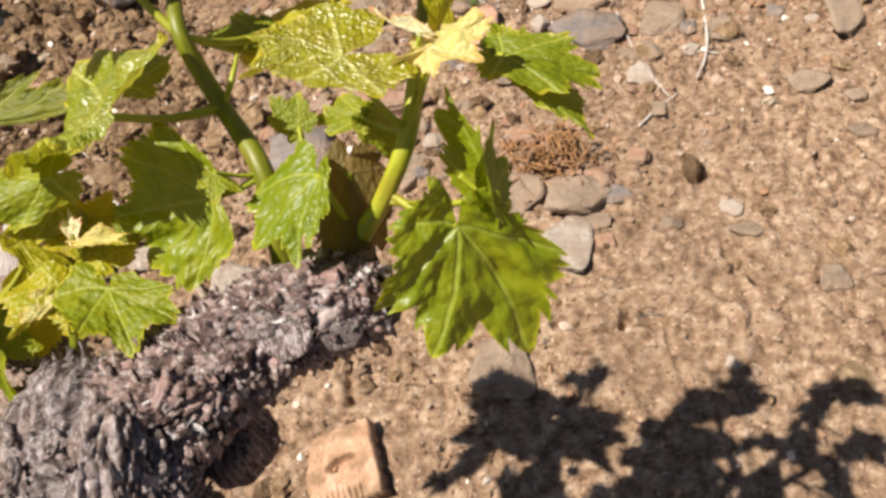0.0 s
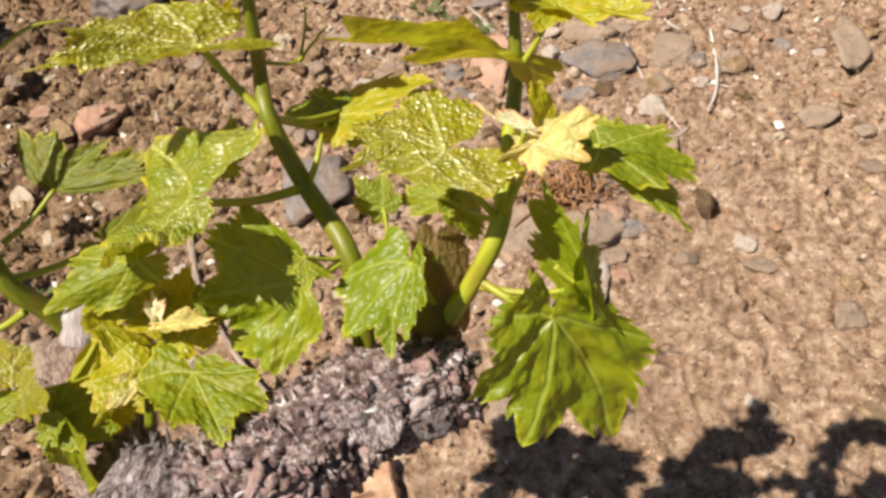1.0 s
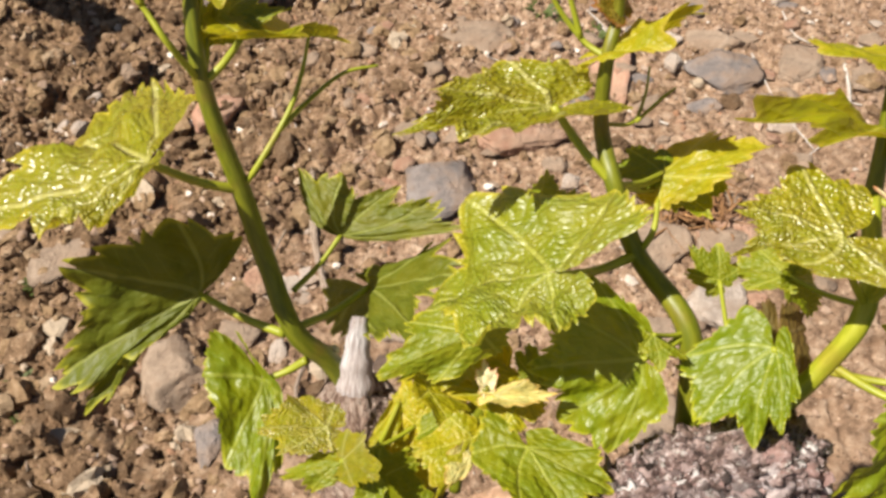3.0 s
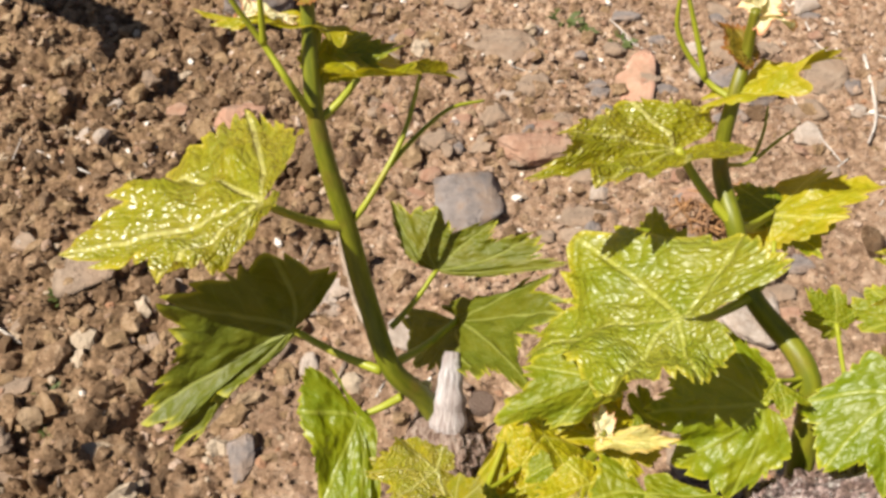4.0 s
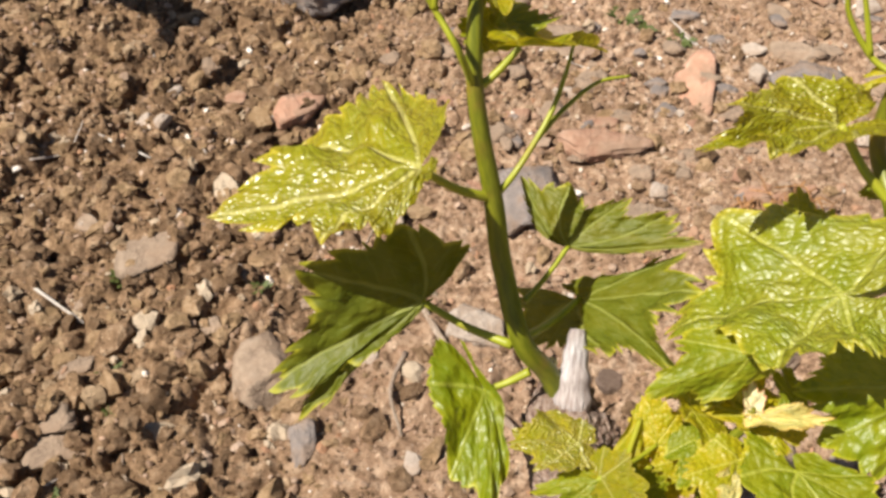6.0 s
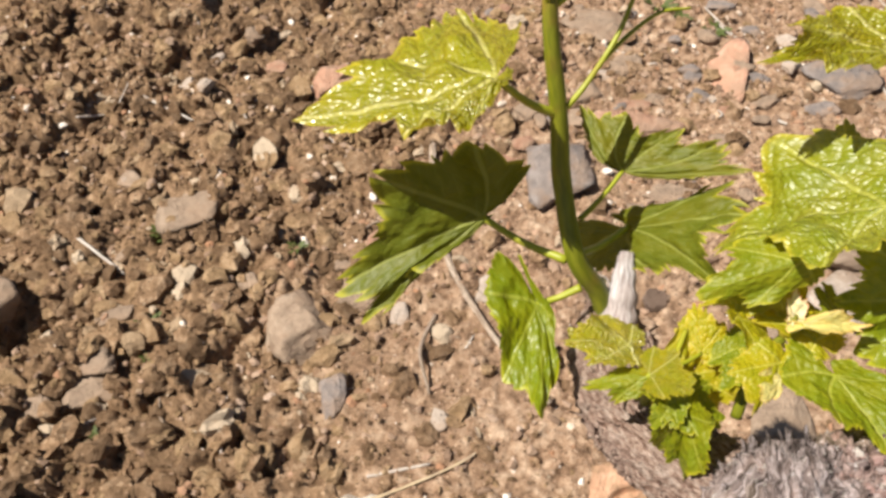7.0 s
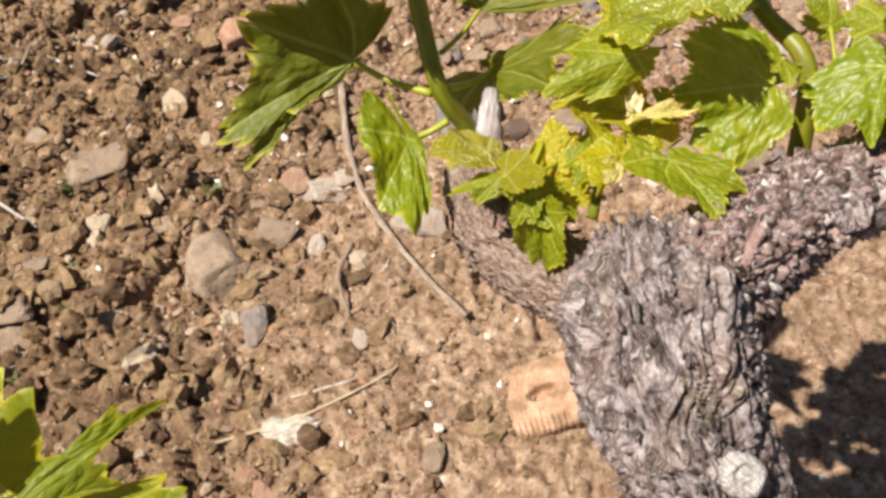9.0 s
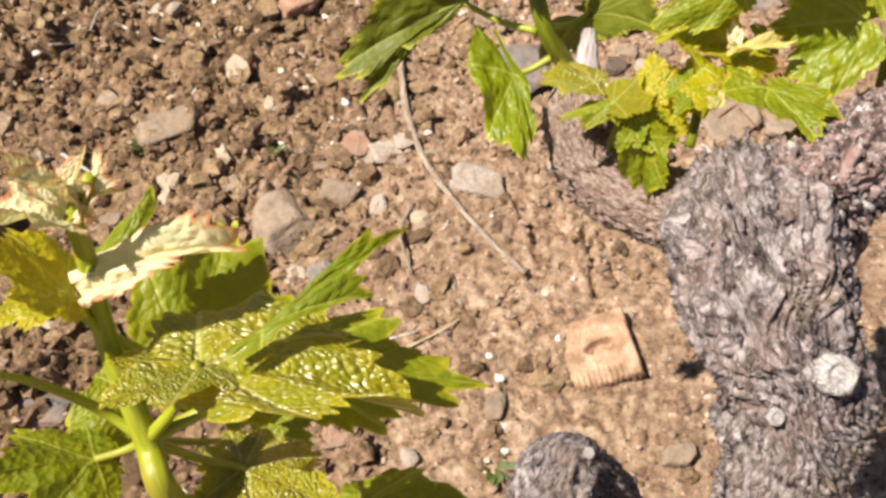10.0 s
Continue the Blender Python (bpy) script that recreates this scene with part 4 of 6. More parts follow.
def flakes(parent, points, radii, single, rest, rng, size, material, lo=0.03, hi=0.97, chunk=0.0):
    """Bark flakes along a limb: the upper ones each by itself, the rest joined."""
    line = curve_points(points, 20)
    rad = np.interp(np.linspace(0, 1, len(line)), np.linspace(0, 1, len(radii)), radii)
    way = np.gradient(line, axis=0)
    way /= np.linalg.norm(way, axis=1)[:, None]
    V, F, U = [], [], []
    for n in range(single + rest):
        i = int((rng.uniform(lo, hi) if n < single else rng.uniform(0.03, 0.97)) * (len(line) - 1))
        v, f, uv = flake(rng, line[i], way[i], rad[i], size, rng.uniform(0, 2 * np.pi), chunk)
        if n < single:
            part("bark_flake", mesh_from("bark_flake", v, f, material, uv=uv), parent)
        else:
            F += [tuple(k + len(V) for k in q) for q in f]
            V += v
            U += uv
    ob = part("loose_bark", mesh_from("loose_bark", V, F, material, uv=U), parent, "loose curling flakes of weathered bark")
    ob["kind"] = "stuff"


rng = np.random.default_rng(11)
flakes(trunk, TRUNK, TRUNK_R, 290, 260, rng, 0.010, bark, 0.55, 0.99, 0.2)
flakes(arm_c, ARM_C, ARM_C_R, 290, 120, rng, 0.017, bark_strip, 0.05, 0.97, 0.7)
flakes(arm_a, ARM_A, ARM_A_R, 40, 10, rng, 0.014, old_wood)
flakes(arm_e, ARM_E, ARM_E_R, 90, 90, rng, 0.011, bark, 0.3, 0.65)


def knob(x, y, z, size, material, name, label, aim=(0, 0, 1)):
    """A rounded woody knob, or with a flat face towards aim the scar of a cut."""
    v, f = ROCK4
    q = Vector(aim).to_track_quat("Z", "Y").to_matrix()
    p = v * (1 + 0.30 * (grain3(*(v.T * 2.2 + x * 90), 4)[:, None] - 0.5) + 0.12 * (grain3(*(v.T * 7 + z * 90), 5)[:, None] - 0.5))
    p[:, 2] = np.where(p[:, 2] > 0.45, 0.45 + (p[:, 2] - 0.45) * 0.15 + 0.06 * (grain3(p[:, 0] * 6, p[:, 1] * 6, 0, 3) - 0.5), p[:, 2])
    ring = np.hypot(p[:, 0], p[:, 1])
    worn = 1.0 if material is cut_wood else 0.0
    p[:, 2] = np.where(v[:, 2] > 0.5, p[:, 2] + worn * (0.09 * np.sin(ring * 11) + 0.10 * (ring > 0.55) - 0.10 * np.exp(-(ring / 0.22) ** 2)), p[:, 2])
    uv = p[:, :2] * 0.8
    p = (p * size) @ np.array(q).T + (x, y, z)
    part(name, mesh_from(name, p, f, material, uv=uv), vine, label)


knob(-0.034, 0.226, 0.716, 0.0135, cut_wood, "pruning_scar", "pale grey round pruning scar", (0.05, -0.55, 0.75))
knob(-0.010, 0.345, 0.762, 0.013, bark_strip, "knob", "grey woody knob", (0.1, -0.4, 0.9))
knob(-0.113, 0.322, 0.716, 0.011, cut_wood, "pruning_scar", "small old pruning scar", (-0.6, -0.6, 0.5))
knob(-0.066, 0.322, 0.755, 0.009, cut_wood, "pruning_scar", "small pale bark scar", (0, -0.4, 0.9))
knob(-0.066, 0.210, 0.686, 0.006, cut_wood, "pruning_scar", "small pale bark scar", (0, -0.6, 0.7))
knob(0.045, 0.372, 0.782, 0.015, bark_strip, "knob", "pinkish grey woody knob", (0.1, -0.4, 0.9))
knob(0.075, 0.378, 0.776, 0.013, bark, "knob", "grey woody knob with flaking bark", (0.3, -0.5, 0.8))
knob(0.098, 0.392, 0.772, 0.011, bark, "knob", "grey woody knob with flaking bark", (0.6, -0.4, 0.7))
knob(-0.004, 0.348, 0.697, 0.027, bark_block, "burl", "dark woody burl beneath the arm", (0.3, -0.3, -0.9))
for n in range(16):
    along, turn, size = 0.12 + 0.052 * n, 0.9 * math.sin(n * 2.4), 0.0055 + 0.0045 * ((n * 0.37) % 1.0)
    c = np.array([np.interp(along, np.linspace(0, 1, 5), [p[i] for p in ARM_C]) for i in range(3)])
    r = float(np.interp(along, np.linspace(0, 1, 5), ARM_C_R))
    out = np.array((0.15 * math.sin(n * 1.7), -math.cos(0.9 + turn * 0.75), math.sin(0.9 + turn * 0.75)))
    c = c + out * r * 1.02
    knob(c[0], c[1], c[2], size, bark_strip, "knob", "rounded pinkish grey bark knob", tuple(out))
knob(0.010, 0.372, 0.786, 0.006, bark_strip, "knob", "pale weathered bark knob", (-0.1, -0.2, 1))
knob(-0.150, 0.300, 0.412, 0.006, cut_wood, "pruning_scar", "pale bark scar on the low arm", (-0.1, -0.3, 1))
SPUR = [(-0.174, 0.470, 0.690), (-0.175, 0.480, 0.712), (-0.174, 0.500, 0.730), (-0.172, 0.526, 0.745)]
v, f, uv = tube(SPUR, [0.0160, 0.0135, 0.0108, 0.0050], 8, 22, lambda a, l, c: 1 + 0.20 * (grain3(np.cos(a) * 2, np.sin(a) * 2, l * 130, 6) - 0.5) + 0.09 * math.sin(l * 420))
part("spur", mesh_from("spur", v, f, spur_wood, uv=uv), vine, "bleached grey-white pruned spur stub")
knob(-0.152, 0.490, 0.738, 0.0085, old_wood, "dry_bud", "dry pinkish-brown bud", (0, 0, 1))
knob(-0.190, 0.505, 0.735, 0.004, leaf_tip, "bud", "small pale green swelling bud", (0, 0, 1))


# ---- the next vine of the row: its shadow falls across the far soil ----
other = new("grapevine")
tagged(other, "neighbouring old grapevine stump with bare knotty arms", "grapevine")


def other_limb(name, points, radii, seed):
    v, f, uv = tube(points, radii, 14, 40, bark_shape(seed, 0.8))
    part(name, mesh_from(name, v, f, bark, uv=uv), other)


other_limb("trunk", [(-1.66, 1.88, -0.03), (-1.67, 1.88, 0.25), (-1.66, 1.90, 0.50), (-1.64, 1.92, 0.66)], [0.06, 0.05, 0.05, 0.045], 61)
other_limb("arm", [(-1.64, 1.92, 0.66), (-1.55, 1.84, 0.70), (-1.44, 1.75, 0.74), (-1.36, 1.67, 0.80)], [0.045, 0.04, 0.034, 0.018], 62)
other_limb("arm", [(-1.46, 1.76, 0.73), (-1.45, 1.68, 0.76), (-1.43, 1.60, 0.80)], [0.024, 0.02, 0.012], 63)
other_limb("arm", [(-1.64, 1.92, 0.66), (-1.72, 2.00, 0.72), (-1.78, 2.05, 0.80)], [0.04, 0.034, 0.02], 64)


# ---- shoots, leaves and tendrils ----
def shoot(points, radii, fresh=False):
    swell = lambda a, l, c: 1 + 0.10 * (grain3(np.cos(a), np.sin(a), l * 60, 12) - 0.5)
    v, f, uv = tube(points, radii, 10, 14, swell)
    return part("shoot", mesh_from("shoot", v, f, stem_fresh if fresh else stem_green, uv=uv), vine, "smooth green vine shoot")


def upper_stem(parent, points, radii):
    v, f, uv = tube(points, radii, 10, 14)
    part("stem", mesh_from("stem", v, f, stem_green, uv=uv), parent, "thin olive upper stem")


def tendril(parent, points, radius):
    v, f, uv = tube(points, [radius, radius * 0.85, radius * 0.7, radius * 0.45], 8, 8)
    part("tendril", mesh_from("tendril", v, f, stem_fresh, uv=uv), parent)


LOBES = ((0, 1.06), (48, 0.92), (96, 0.64), (138, 0.36))


def leaf_outline(th, rng, cut=0.0):
    """The lobed, toothed margin: radius for each angle from the tip."""
    deg = np.degrees(np.abs(th))
    r = np.zeros(len(th))
    sinus = rng.uniform(0.17, 0.32) + cut
    for at, size in LOBES:
        size = size * rng.uniform(0.93, 1.06) if at else size
        r = np.maximum(r, size * (1 - sinus * (np.abs(deg - at) / 26.0) ** 1.35))
    r = np.maximum(r, 0.30)
    teeth = rng.uniform(25, 31)
    phase = (th / (2 * np.pi) * teeth + 0.45 * np.sin(th * 5 + rng.uniform(0, 6)) + 0.2 * np.sin(th * 13 + rng.uniform(0, 6)) + rng.random()) % 1.0
    tooth = 1 - np.abs(2 * phase ** 0.85 - 1) ** 1.25
    r = r * (1 + (0.145 + 0.05 * np.sin(th * 7 + rng.uniform(0, 6))) * (tooth - 0.6))
    return r * np.clip((172 - deg) / 14, 0.35, 1)


def unit(v):
    return v / max(np.linalg.norm(v), 1e-9)


leaf_count = [0]


def leaf(parent, base, tip, p, q, foot=None, gloss=0.0, young=0.0, dry=0, deep=0, cut=0.0, curl=0.0, over=(0, 0, 1)):
    """One vine leaf from its stalk's end to its tip; p and q are where its two halves spread to. foot: where the stalk leaves the shoot."""
    leaf_count[0] += 1
    rng = np.random.default_rng(100 + leaf_count[0])
    b, t, p, q = (np.array(a, float) for a in (base, tip, p, q))
    size = np.linalg.norm(t - b)
    ahead = unit(t - b)
    sp, sq = (p - b) - ahead * (p - b).dot(ahead), (q - b) - ahead * (q - b).dot(ahead)
    wp, wq = (min(max(np.linalg.norm(s) / 0.70 / size, 0.13), 1.6) for s in (sp, sq))
    if young == 1.0:
        wp, wq = wp * 0.7, wq * 0.7
    sp, sq = unit(sp), unit(sq)
    mid = unit(np.cross(unit(sq - sp), ahead))
    if mid.dot(over) < 0:
        mid = -mid
    na, nr = 181, 9
    th = np.linspace(-radians(171), radians(171), na)
    edge = leaf_outline(th, rng, cut)
    rho = np.linspace(0, 1, nr) ** 0.8
    u, v = (np.sin(th) * edge)[None, :] * rho[:, None], (np.cos(th) * edge)[None, :] * rho[:, None]
    blend = np.clip(u / 0.22, -1, 1) * 0.5 + 0.5
    blend = (blend * blend * (3 - 2 * blend))[..., None]
    side = sp * (1 - blend) + sq * blend
    wide = np.where(u < 0, wp, wq)
    pos = b + size * (v[..., None] * ahead + (np.abs(u) * wide)[..., None] * side)
    rad = np.hypot(u, v)
    ang = np.degrees(np.abs(np.arctan2(u, v)))
    near = np.min([np.abs(ang - a) for a in (0, 48, 100)], axis=0)
    ph = rng.uniform(0, 6.28, 3)
    th2 = np.broadcast_to(th, u.shape)
    lift = 0.045 * np.clip(near / 24, 0, 1) * np.clip(rad, 0, 1)
    lift = lift - (0.10 + curl) * rad ** 2 + 0.095 * rad ** 2 * np.sin(3 * th2 + ph[0]) + 0.065 * rad ** 3 * np.sin(8 * th2 + ph[1])
    lift = lift + 0.045 * (grain3(u * 7 + ph[0], v * 7 + ph[1], ph[2], 3) - 0.5) * (0.4 + gloss) + 0.05 * (grain3(u * 2.5 + ph[1], v * 2.5, ph[0], 5) - 0.5)
    if young:
        lift = lift + (young if young < 1.2 else 0.4) * (0.16 * rad ** 2 * np.sin(5 * th2 + ph[2]) + 0.20 * (grain3(u * 4 + ph[2], v * 4, 0, 6) - 0.5))
    pos = pos + (size * lift)[..., None] * mid
    verts = pos.reshape(-1, 3)
    uv = np.stack([u, v], -1).reshape(-1, 2)
    rim = np.broadcast_to(np.linspace(0, 1, nr)[:, None], u.shape).ravel()
    if dry:
        m = leaf_dry
    elif deep:
        m = leaf_deep
    elif young >= 1.5:
        m = leaf_red
    elif young >= 0.75:
        m = leaf_tip
    elif young >= 0.55:
        m = leaf_pale
    elif young >= 0.25:
        m = leaf_young
    else:
        m = leaf_gloss if gloss >= 0.5 else leaf_plain
    part("leaf", mesh_from("leaf", verts, grid_faces(nr, na), m, uv=uv, rim=rim), parent)
    if foot is not None:
        leaf_stalk(parent, foot, base, size)


def leaf_stalk(parent, a, b, size, green=stem_fresh):
    a, b = np.array(a, float), np.array(b, float)
    if np.linalg.norm(a - b) > 0.006:
        bow = (a + b) / 2 + (0, 0, -0.07 * np.linalg.norm(a - b))
        r = min(0.0027, 0.0010 + 0.018 * size)
        w, f, uv = tube([a, bow, b], [r * 1.25, r, r * 0.9], 7, 8)
        part("leaf_stalk", mesh_from("leaf_stalk", w, f, green, uv=uv), parent)


# where the stalk, the tip and the lobe tips of a flat leaf of unit length lie
FLAT = np.array(((0, 0), (0, 1.06), (-0.70, 0.62), (0.70, 0.62), (-0.64, -0.07), (0.64, -0.07), (-0.30, -0.42), (0.30, -0.42)))


def plate_spline(flat, places):
    """A smooth bent sheet that takes each flat point to its place."""
    def kernel(a, b):
        d = ((a[:, None] - b[None]) ** 2).sum(-1)
        return d * np.log(d + 1e-9)
    n = len(flat)
    big = np.zeros((n + 3, n + 3))
    big[:n, :n] = kernel(flat, flat) + 0.02 * np.eye(n)
    big[:n, n], big[:n, n + 1:] = 1, flat
    big[n:, :n] = big[:n, n:].T
    w = np.linalg.solve(big, np.vstack([places, np.zeros((3, 3))]))
    return lambda p: kernel(p, flat) @ w[:n] + w[n] + p @ w[n + 1:]


def blade(parent, base, tip, lobe_a, lobe_b, side_a, side_b, heel_a, heel_b, foot=None, material=None, cut=0.12, puff=1.0, teeth=1.0):
    """A full-grown vine leaf bent through its stalk's end, its tip and its six lobes, with a saw-toothed margin and quilted skin."""
    leaf_count[0] += 1
    rng = np.random.default_rng(300 + leaf_count[0])
    places = np.array((base, tip, lobe_a, lobe_b, side_a, side_b, heel_a, heel_b), float)
    size = np.linalg.norm(places[1] - places[0])
    sheet = plate_spline(FLAT, places)
    na, nr = 301, 15
    th = np.linspace(-radians(168), radians(168), na)
    deg = np.abs(np.degrees(th))
    stops = (0, 24, 48.5, 72, 96, 120, 145, 168)
    reach = (1.08, 0.86 - 0.62 * cut, 0.97, 0.74 - 0.5 * cut, 0.68, 0.57 - 0.25 * cut, 0.54, 0.24)
    edge = np.interp(deg, stops, reach)
    edge = np.convolve(np.pad(edge, 3, mode="edge"), np.ones(7) / 7, "valid")
    # teeth lean towards the nearest lobe's tip; each has its own size
    lobes = np.array((0, 48.5, 96, 145))
    off = deg[:, None] - lobes[None]
    k = np.abs(off).argmin(1)
    lean = np.abs(off[np.arange(na), k]) / 24.5
    phase = lean * 2.2 + 0.22 * np.sin(th * 9 + rng.uniform(0, 6))
    own = wild(np.floor(phase), k, np.sign(th), leaf_count[0])
    saw = 1 - (phase % 1.0)
    edge = edge * (1 + teeth * (0.10 + 0.10 * own) * (saw ** 0.75 - 0.55))
    rho = np.linspace(0, 1, nr) ** 0.8
    u, v = (np.sin(th) * edge)[None, :] * rho[:, None], (np.cos(th) * edge)[None, :] * rho[:, None]
    flat = np.stack([u, v], -1).reshape(-1, 2)
    pos = sheet(flat)
    e = 0.02
    across, ahead = sheet(flat + (e, 0)) - pos, sheet(flat + (0, e)) - pos
    normal = np.cross(across, ahead)
    normal /= np.linalg.norm(normal, axis=1)[:, None] + 1e-9
    if normal[:, 2].mean() < 0:
        normal = -normal
    rad = np.hypot(u, v).ravel()
    ang = np.degrees(np.abs(np.arctan2(u, v))).ravel()
    near = np.min([np.abs(ang - a) for a in (0, 48, 100)], axis=0)
    ph = rng.uniform(0, 6.28, 3)
    th2 = np.broadcast_to(th, u.shape).ravel()
    uu, vv = flat.T
    lift = 0.050 * np.clip(near / 24, 0, 1) * np.clip(rad, 0, 1) - 0.03 * rad ** 3
    lift = lift + 0.060 * rad ** 2 * np.sin(5 * th2 + ph[2]) + 0.030 * rad ** 3 * np.sin(11 * th2 + ph[0]) + 0.05 * rad ** 2 * (grain3(uu * 4 + ph[1], vv * 4, ph[2], 9) - 0.5)
    lift = lift + puff * (0.085 * (grain3(uu * 7 + ph[0], vv * 7 + ph[1], ph[2], 3) - 0.5) + 0.030 * (grain3(uu * 17 + ph[1], vv * 17, ph[0], 5) - 0.5))
    pos = pos + (size * lift)[:, None] * normal
    rim = np.broadcast_to(np.linspace(0, 1, nr)[:, None], u.shape).ravel()
    part("leaf", mesh_from("leaf", pos, grid_faces(nr, na), material or leaf_plain, uv=flat, rim=rim), parent)
    if foot is not None:
        leaf_stalk(parent, foot, base, size)


shoot_a = shoot([(-0.178, 0.490, 0.700), (-0.192, 0.497, 0.735), (-0.211, 0.502, 0.767), (-0.225, 0.529, 0.815), (-0.231, 0.543, 0.860), (-0.242, 0.566, 0.924), (-0.242, 0.595, 0.974), (-0.241, 0.604, 0.994)], [0.0085, 0.0075, 0.007, 0.0065, 0.006, 0.005, 0.004, 0.003])
blade(shoot_a, (-0.271, 0.527, 0.901), (-0.396, 0.525, 0.864), (-0.318, 0.481, 0.901), (-0.362, 0.598, 0.858), (-0.284, 0.481, 0.908), (-0.305, 0.628, 0.868), (-0.263, 0.515, 0.906), (-0.259, 0.591, 0.887), foot=(-0.231, 0.543, 0.860), material=leaf_gloss, cut=0.06, teeth=0.85)
# this blade's dimness under the big leaf comes from its material's colour
blade(shoot_a, (-0.277, 0.527, 0.773), (-0.372, 0.475, 0.745), (-0.356, 0.466, 0.727), (-0.348, 0.524, 0.815), (-0.313, 0.487, 0.761), (-0.289, 0.552, 0.817), (-0.282, 0.517, 0.768), (-0.247, 0.553, 0.799), foot=(-0.217, 0.500, 0.765), material=leaf_shaded, cut=0.14, teeth=0.9)
blade(shoot_a, (-0.235, 0.483, 0.734), (-0.229, 0.399, 0.723), (-0.253, 0.428, 0.726), (-0.219, 0.431, 0.721), (-0.269, 0.475, 0.749), (-0.223, 0.467, 0.731), (-0.266, 0.503, 0.764), (-0.248, 0.506, 0.762), foot=(-0.205, 0.492, 0.745), material=leaf_deep, cut=0.0, teeth=0.45, puff=0.7)
# the next two likewise carry their shade in the leaf colour
blade(shoot_a, (-0.181, 0.559, 0.795), (-0.144, 0.580, 0.819), (-0.181, 0.593, 0.817), (-0.118, 0.570, 0.817), (-0.211, 0.602, 0.812), (-0.101, 0.552, 0.809), (-0.200, 0.569, 0.796), (-0.148, 0.551, 0.798), foot=(-0.210, 0.520, 0.786), material=leaf_shaded, cut=0.3, teeth=1.2)
blade(shoot_a, (-0.169, 0.556, 0.738), (-0.123, 0.467, 0.794), (-0.107, 0.522, 0.801), (-0.154, 0.501, 0.755), (-0.108, 0.551, 0.797), (-0.200, 0.546, 0.693), (-0.165, 0.569, 0.743), (-0.208, 0.596, 0.692), foot=(-0.210, 0.505, 0.765), material=leaf_shaded, cut=0.25, teeth=1.3)
leaf(shoot_a, (-0.218, 0.580, 0.943), (-0.170, 0.617, 0.917), (-0.196, 0.635, 0.928), (-0.236, 0.566, 0.962), foot=(-0.242, 0.566, 0.924), young=0.3)
leaf(shoot_a, (-0.237, 0.596, 0.966), (-0.294, 0.594, 0.981), (-0.266, 0.605, 0.966), (-0.260, 0.584, 0.975), foot=(-0.242, 0.589, 0.950), young=0.5)
leaf(shoot_a, (-0.254, 0.594, 0.973), (-0.276, 0.596, 0.982), (-0.267, 0.604, 0.976), (-0.263, 0.589, 0.979), young=0.9)
leaf(shoot_a, (-0.238, 0.591, 0.943), (-0.196, 0.607, 0.944), (-0.218, 0.613, 0.951), (-0.209, 0.591, 0.938), foot=(-0.242, 0.566, 0.924))
leaf(shoot_a, (-0.236, 0.587, 0.944), (-0.226, 0.600, 0.955), (-0.238, 0.592, 0.950), (-0.222, 0.593, 0.946), young=0.45)
leaf(shoot_a, (-0.241, 0.598, 0.986), (-0.220, 0.608, 0.998), (-0.236, 0.612, 0.991), (-0.224, 0.595, 0.994), young=1.6)
leaf(shoot_a, (-0.242, 0.600, 0.989), (-0.256, 0.605, 1.000), (-0.253, 0.594, 1.001), (-0.244, 0.612, 0.988), foot=(-0.241, 0.604, 0.994), young=1.0)
leaf(shoot_a, (-0.240, 0.600, 0.989), (-0.226, 0.619, 0.996), (-0.239, 0.606, 0.996), (-0.229, 0.623, 0.983), foot=(-0.241, 0.604, 0.994), young=1.0)
leaf(shoot_a, (-0.241, 0.602, 0.991), (-0.240, 0.614, 1.008), (-0.245, 0.599, 1.006), (-0.236, 0.617, 0.994), foot=(-0.241, 0.604, 0.994), young=1.0)
leaf(shoot_a, (-0.240, 0.602, 0.991), (-0.249, 0.622, 1.005), (-0.250, 0.607, 1.002), (-0.240, 0.625, 0.989), foot=(-0.241, 0.604, 0.994), young=1.0)
tendril(shoot_a, [(-0.242, 0.566, 0.924), (-0.251, 0.562, 0.956), (-0.263, 0.574, 0.972), (-0.275, 0.578, 0.997), (-0.282, 0.582, 1.019)], 0.0022)
tendril(shoot_a, [(-0.263, 0.574, 0.972), (-0.261, 0.578, 0.993), (-0.259, 0.583, 1.018)], 0.0020)
tendril(shoot_a, [(-0.231, 0.543, 0.860), (-0.218, 0.552, 0.874), (-0.200, 0.577, 0.892), (-0.191, 0.594, 0.909), (-0.186, 0.607, 0.924)], 0.0022)
tendril(shoot_a, [(-0.206, 0.568, 0.885), (-0.190, 0.589, 0.889), (-0.170, 0.607, 0.894), (-0.149, 0.616, 0.892)], 0.0018)
shoot_b = shoot([(0.035, 0.430, 0.760), (0.031, 0.464, 0.820), (0.005, 0.508, 0.836), (-0.011, 0.526, 0.878), (-0.017, 0.558, 0.894), (-0.016, 0.570, 0.932), (-0.011, 0.584, 0.950), (-0.011, 0.589, 0.976)], [0.008, 0.0068, 0.0060, 0.0053, 0.0046, 0.004, 0.0033, 0.0025])
blade(shoot_b, (-0.048, 0.467, 0.872), (-0.126, 0.489, 0.802), (-0.095, 0.429, 0.876), (-0.091, 0.545, 0.843), (-0.052, 0.421, 0.890), (-0.018, 0.510, 0.890), (-0.030, 0.440, 0.888), (-0.004, 0.474, 0.912), foot=(0.005, 0.508, 0.836), material=leaf_sheen, cut=0.1, teeth=0.7, puff=1.2)
